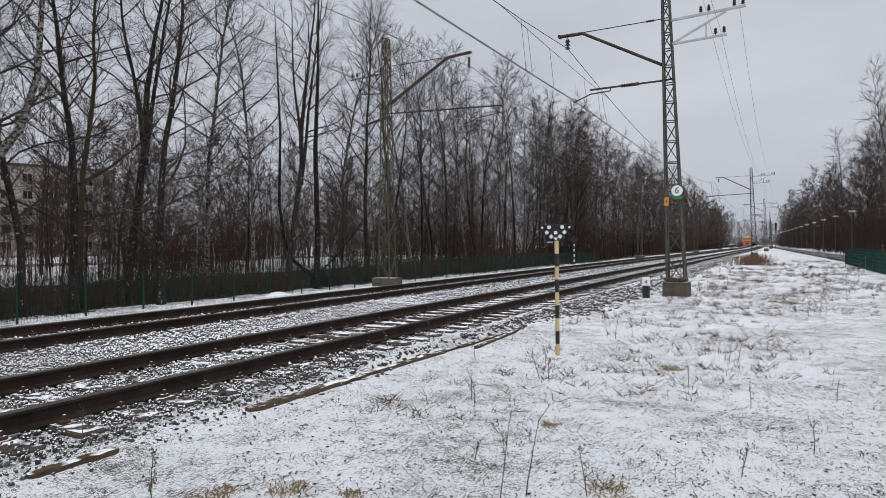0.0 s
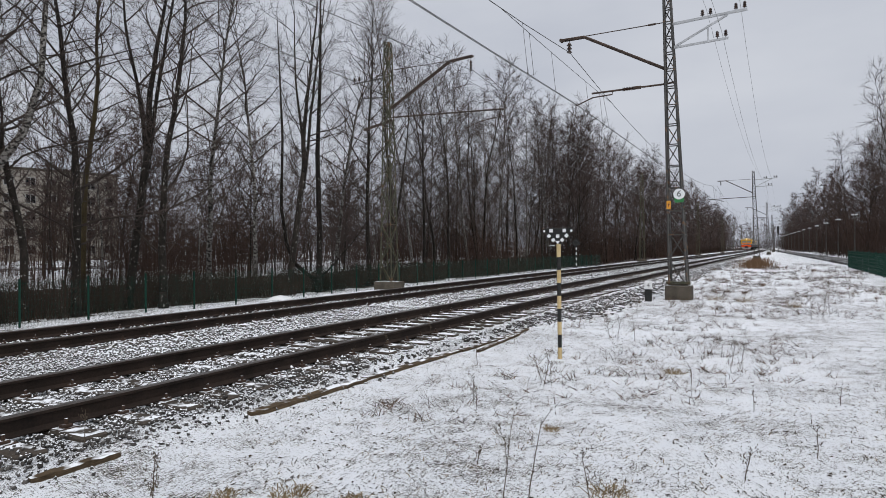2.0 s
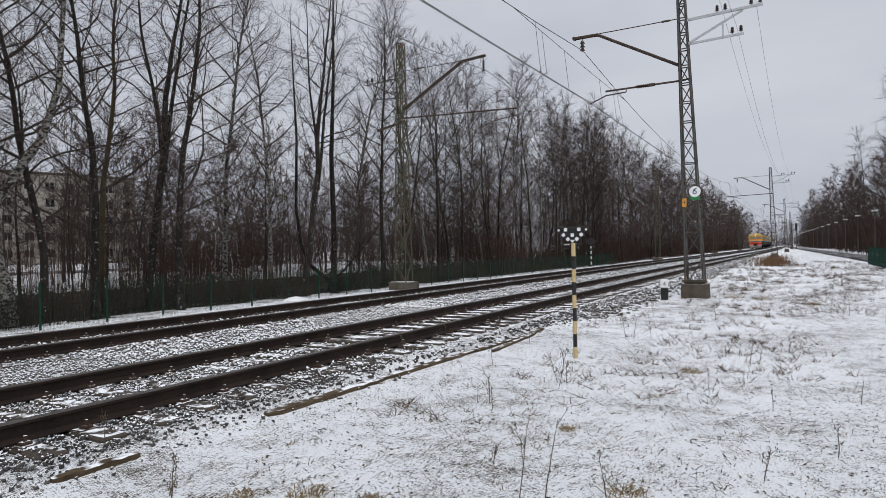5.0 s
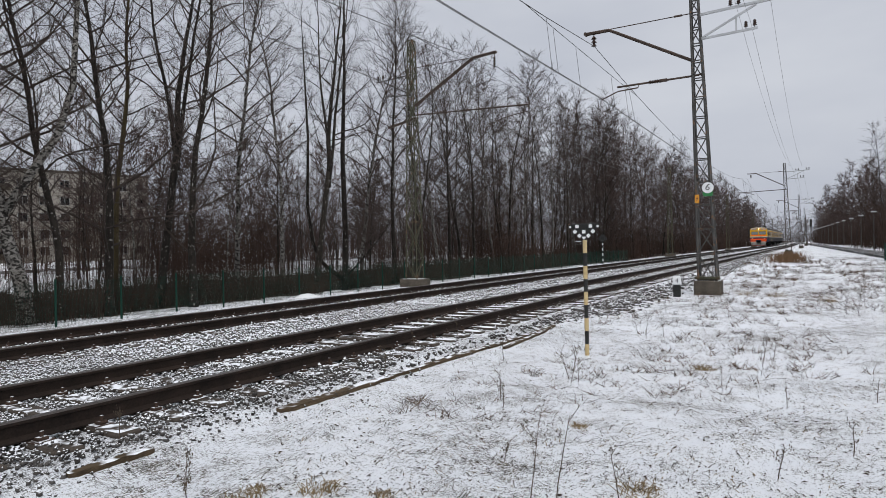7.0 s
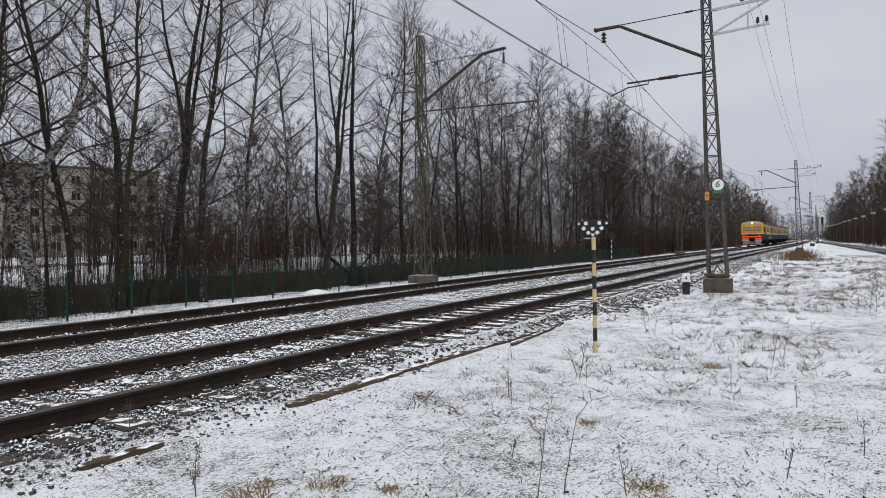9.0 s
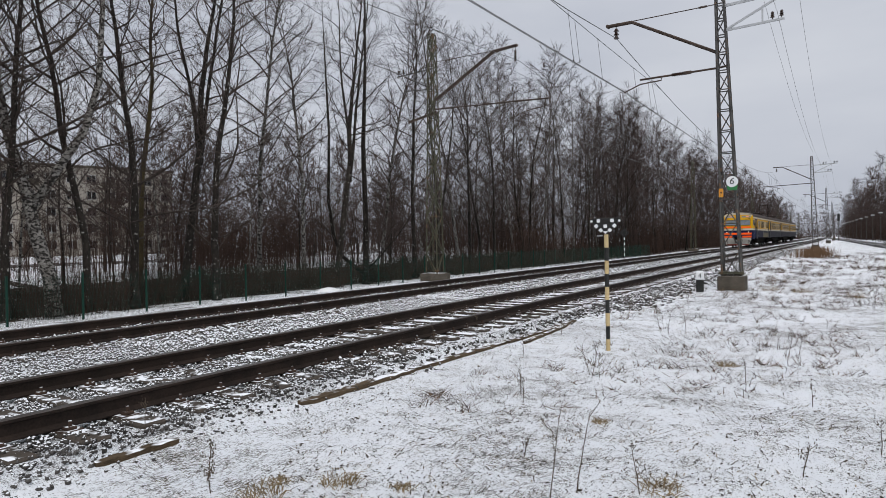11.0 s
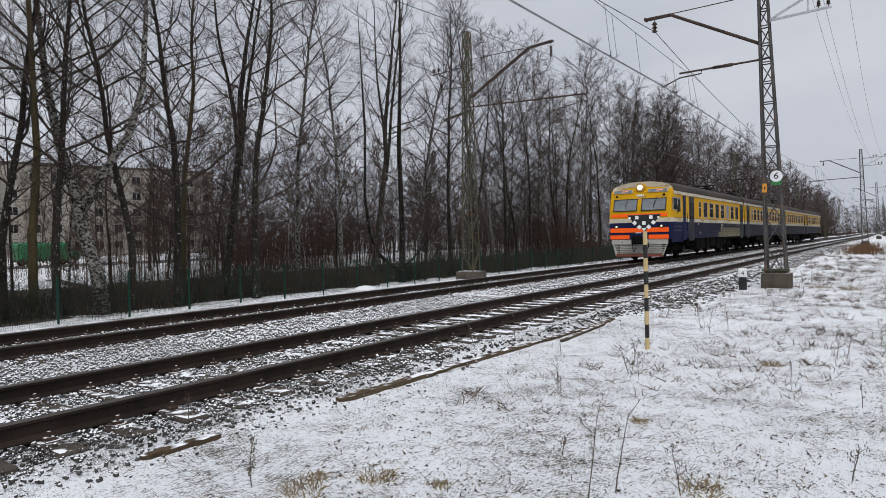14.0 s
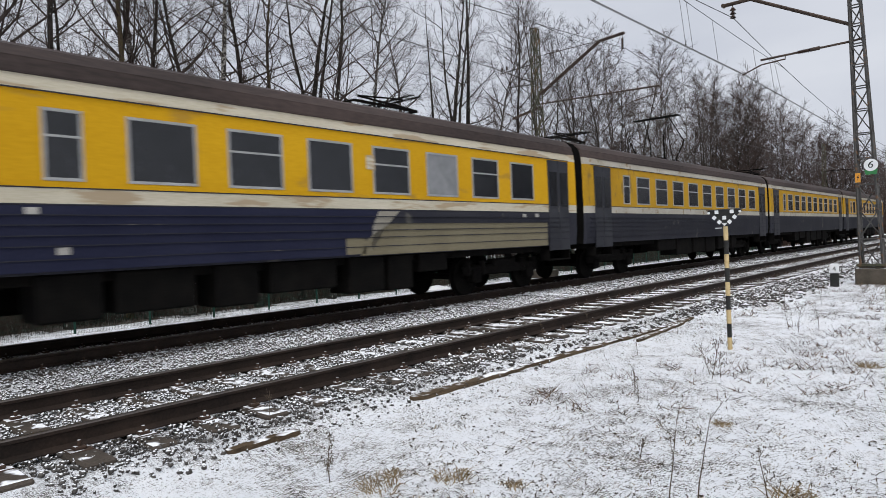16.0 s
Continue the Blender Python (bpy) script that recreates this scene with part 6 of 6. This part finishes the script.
def reeds():
    """Brown stand of dead reed grass beside the near track."""
    r = random.Random(9)
    b = Build()
    for _ in range(700):
        y = r.uniform(50, 63)
        x = -1.75 + r.gauss(0, 0.6) + bend(y)
        h = r.uniform(0.25, 0.8)
        lx, ly = r.gauss(0, 0.2), r.gauss(0, 0.2)
        z = ground_z(x, y)
        b.tube([(x, y, z - 0.05), (x + lx * 0.4, y + ly * 0.4, z + h * 0.7), (x + lx, y + ly, z + h)], [0.012, 0.010, 0], 3, False)
    solid("reed_grass", b, REED, "stand of tall dead reed grass beside the line", "grass", kind="stuff")


reeds()


def snow_heap():
    b = Build()
    r = random.Random(3)
    n = 14
    b.v.append((0, 0, 0.26))
    for k, (rad, z) in enumerate(((0.28, 0.2), (0.5, 0.1), (0.7, -0.1))):
        for i in range(n):
            a = 2 * math.pi * i / n
            q = rad * r.uniform(0.85, 1.15)
            b.v.append((q * 0.8 * math.cos(a), q * 1.3 * math.sin(a), z * r.uniform(0.9, 1.1)))
    b.f = [(0, 1 + i, 1 + (i + 1) % n) for i in range(n)]
    for k in range(2):
        b.f += [(1 + k * n + i, 1 + (k + 1) * n + i, 1 + (k + 1) * n + (i + 1) % n, 1 + k * n + (i + 1) % n) for i in range(n)]
    b.m = [0] * len(b.f)
    solid("snow_heap", b, WHITE, "small smooth heap of clean snow beside the track", "snow heap", at=Matrix.Scale(1.0, 4) @ pose(-17.5, 19.6, ground_z(-17.5, 19.6)), smooth=True)


snow_heap()


def signal_mast():
    t = thing("signal_mast", "dark railway signal on a slim post far along the line", "signal", at=pose(0.9, 190, 0))
    part("pole", Build().tube([(0, 0, 0), (0, 0, 5.2)], [0.09, 0.07], 8), STEEL, t)
    part("head", Build().box((0, -0.15, 6.0), (0.55, 0.25, 1.9), None, 0.05), BLACK, t)
    part("ladder", Build().beam((-0.15, 0.3, 0), (-0.15, 0.12, 5.4), 0.04).beam((0.15, 0.3, 0), (0.15, 0.12, 5.4), 0.04), STEEL, t)


signal_mast()


# ---- flats behind the trees ----
PLASTER = material("grey_beige_panel_wall", (0.24, 0.22, 0.19), (0.36, 0.33, 0.29), 0.9, 0, 0.5, 6.0, 0.1)
YELLOW_WALL = material("ochre_panel_wall", (0.42, 0.33, 0.14), (0.55, 0.44, 0.20), 0.9, 0, 0.5, 6.0, 0.1)


def flats(x, y, length, turn, wall, label, floors=5):
    t = thing("apartment_block", label, "building", "flats behind the trees", at=pose(x, y, ground_z(x, y), 0, 0, turn))
    h = floors * 2.8 + 1.0
    part("wall", Build().box((0, 0, h / 2), (length, 12, h), None, 0.05), wall, t)
    part("roof", Build().box((0, 0, h + 0.2), (length + 0.5, 12.5, 0.4), None, 0.05), CONCRETE, t)
    fr = Build().box((0, 0, 0), (1.5, 0.06, 1.5), None, 0.02).mesh("window", FRAME)
    pn = Build().box((-0.34, -0.04, 0), (0.6, 0.02, 1.3)).box((0.34, -0.04, 0), (0.6, 0.02, 1.3)).mesh("pane", GLASS)
    bal = Build().box((0, -0.5, -0.2), (2.6, 1.0, 1.0), None, 0.03).mesh("balcony", CONCRETE)
    n = int(length / 3.0)
    for f in range(floors):
        for i in range(n):
            px = -length / 2 + 1.5 + (length - 3) * i / (n - 1)
            w = part("window", fr, None, t)
            w.matrix_basis = pose(px, -6.02, 1.9 + f * 2.8)
            part("pane", pn, None, w)
            if i % 4 == 1:
                part("balcony", bal, None, t).matrix_basis = pose(px, -6.0, 1.2 + f * 2.8)


flats(-118, 52, 52, 75, PLASTER, "grey-beige five-storey panel apartment block")
flats(-104, 17, 24, 80, YELLOW_WALL, "ochre five-storey panel apartment block")


# ---- road traffic behind the trees ----
LIME = material("lime_green_bus_paint", (0.36, 0.50, 0.04), (0.44, 0.58, 0.07), 0.4, 0, 1.0, 20.0, 0.02)
VAN_GREEN = material("green_van_paint", (0.02, 0.17, 0.075), (0.03, 0.21, 0.095), 0.4, 0, 1.0, 20.0, 0.02)


def wheels(t, xs, r, w):
    for x in xs:
        for s in (-1, 1):
            o = part("wheel", Build().tube([(0, -0.12, 0), (0, 0.12, 0)], [r, r], 18), BLACK, t)
            o.matrix_basis = pose(x, s * w, r)
            part("rim", Build().tube([(0, -0.13, 0), (0, 0.13, 0)], [r * 0.55, r * 0.55], 14), STEEL_PALE, o)


def bus():
    t = thing("city_bus", "lime green and black city bus on the road", "bus")
    part("body", Build().box((0, 0, 0.75), (12, 2.5, 0.95), None, 0.15).box((0, 0, 2.75), (12, 2.5, 0.5), None, 0.15), LIME, t)
    part("window_band", Build().box((0, 0, 1.85), (11.9, 2.46, 1.4), None, 0.1), GLASS, t)
    part("display", Build().box((4.6, -1.26, 2.3), (1.1, 0.03, 0.25)), AMBER, t)
    wheels(t, (-3.2, 3.6), 0.48, 1.12)
    return t


def van():
    t = thing("delivery_van", "plain dark green panel van on the road", "van")
    part("body", Build().box((-0.4, 0, 1.25), (4.2, 1.9, 1.7), None, 0.18), VAN_GREEN, t)
    part("bonnet", Build().box((2.2, 0, 0.85), (1.3, 1.85, 0.85), None, 0.2), VAN_GREEN, t)
    part("windscreen", Build().box((1.72, 0, 1.6), (0.5, 1.7, 0.7), pose(0, 0, 0, 0, 20, 0), 0.1), GLASS, t)
    wheels(t, (-1.6, 1.9), 0.36, 0.86)
    return t


city_bus, green_van = bus(), van()
ROAD_X = -62.0
solid("road", Build().sweep([(-4, -0.2), (4, -0.2), (4, 0.03), (-4, 0.03)], [(ROAD_X, y, ground_z(ROAD_X, y), 0) for y in (-200, 0, 200, 500)]), ASPHALT, "damp asphalt road with snow behind the grove", "road", kind="structure")


# ---- what moves ----
# seconds and metres of the train's front along the line
TRAIN = ((0.0, 280.0), (2.0, 247.5), (4.0, 212.5), (5.2, 190.6), (7.3, 151.6), (9.2, 117.8), (11.3, 81.9), (12.0, 70.2), (13.0, 52.6), (14.0, 34.4), (15.0, 15.85), (15.5, 6.5), (16.0, -2.82))
VAN_T, VAN_Y, VAN_V = 14.2, 30.0, 13.0
BUS_T, BUS_Y, BUS_V = 15.5, 16.4, 11.0

def front_at(t):
    """How far along the line the train's front stands."""
    n = len(TRAIN)
    i = max(k for k in range(n - 1) if TRAIN[k][0] <= t + 1e-9)

    def slope(k):
        a, b = TRAIN[max(0, k - 1)], TRAIN[min(n - 1, k + 1)]
        return (b[1] - a[1]) / (b[0] - a[0])

    (t0, y0), (t1, y1) = TRAIN[i], TRAIN[i + 1]
    d = t1 - t0
    s = (t - t0) / d
    return (2 * s ** 3 - 3 * s * s + 1) * y0 + (s ** 3 - 2 * s * s + s) * d * slope(i) + (3 * s * s - 2 * s ** 3) * y1 + (s ** 3 - s * s) * d * slope(i + 1)


def motions():
    times = [0.25 * i for i in range(65)]
    for k, car in enumerate(cars):
        rows = []
        for t in times:
            y0 = front_at(t) + k * PITCH
            y1 = y0 + CAR
            a, b = Vector((FAR + bend(y0), y0, RAIL_Z)), Vector((FAR + bend(y1), y1, RAIL_Z))
            d = b - a
            rows.append((t, pose(a.x, a.y, a.z, 0, 0, -math.degrees(math.atan2(d.x, d.y)))))
        walk(car, rows)
        if k < 2:
            steps = [i / FPS for i in range(16 * FPS + 1)]
            for ob in car.children_recursive:
                if ob.name.startswith("wheelset"):
                    p = ob.matrix_basis.translation.copy()
                    walk(ob, [(t, pose(*p, math.degrees((front_at(0) - front_at(t)) / 0.475))) for t in steps])
    z = ground_z(ROAD_X, 0) + 0.03
    for ob, ref_t, ref_y, speed, lane in ((green_van, VAN_T, VAN_Y, VAN_V, -1.6), (city_bus, BUS_T, BUS_Y, BUS_V, 1.6)):
        walk(ob, [(t, pose(ROAD_X + lane, ref_y + speed * (t - ref_t), z, 0, 0, 90)) for t in (0.0, 8.0, 16.0)])


motions()
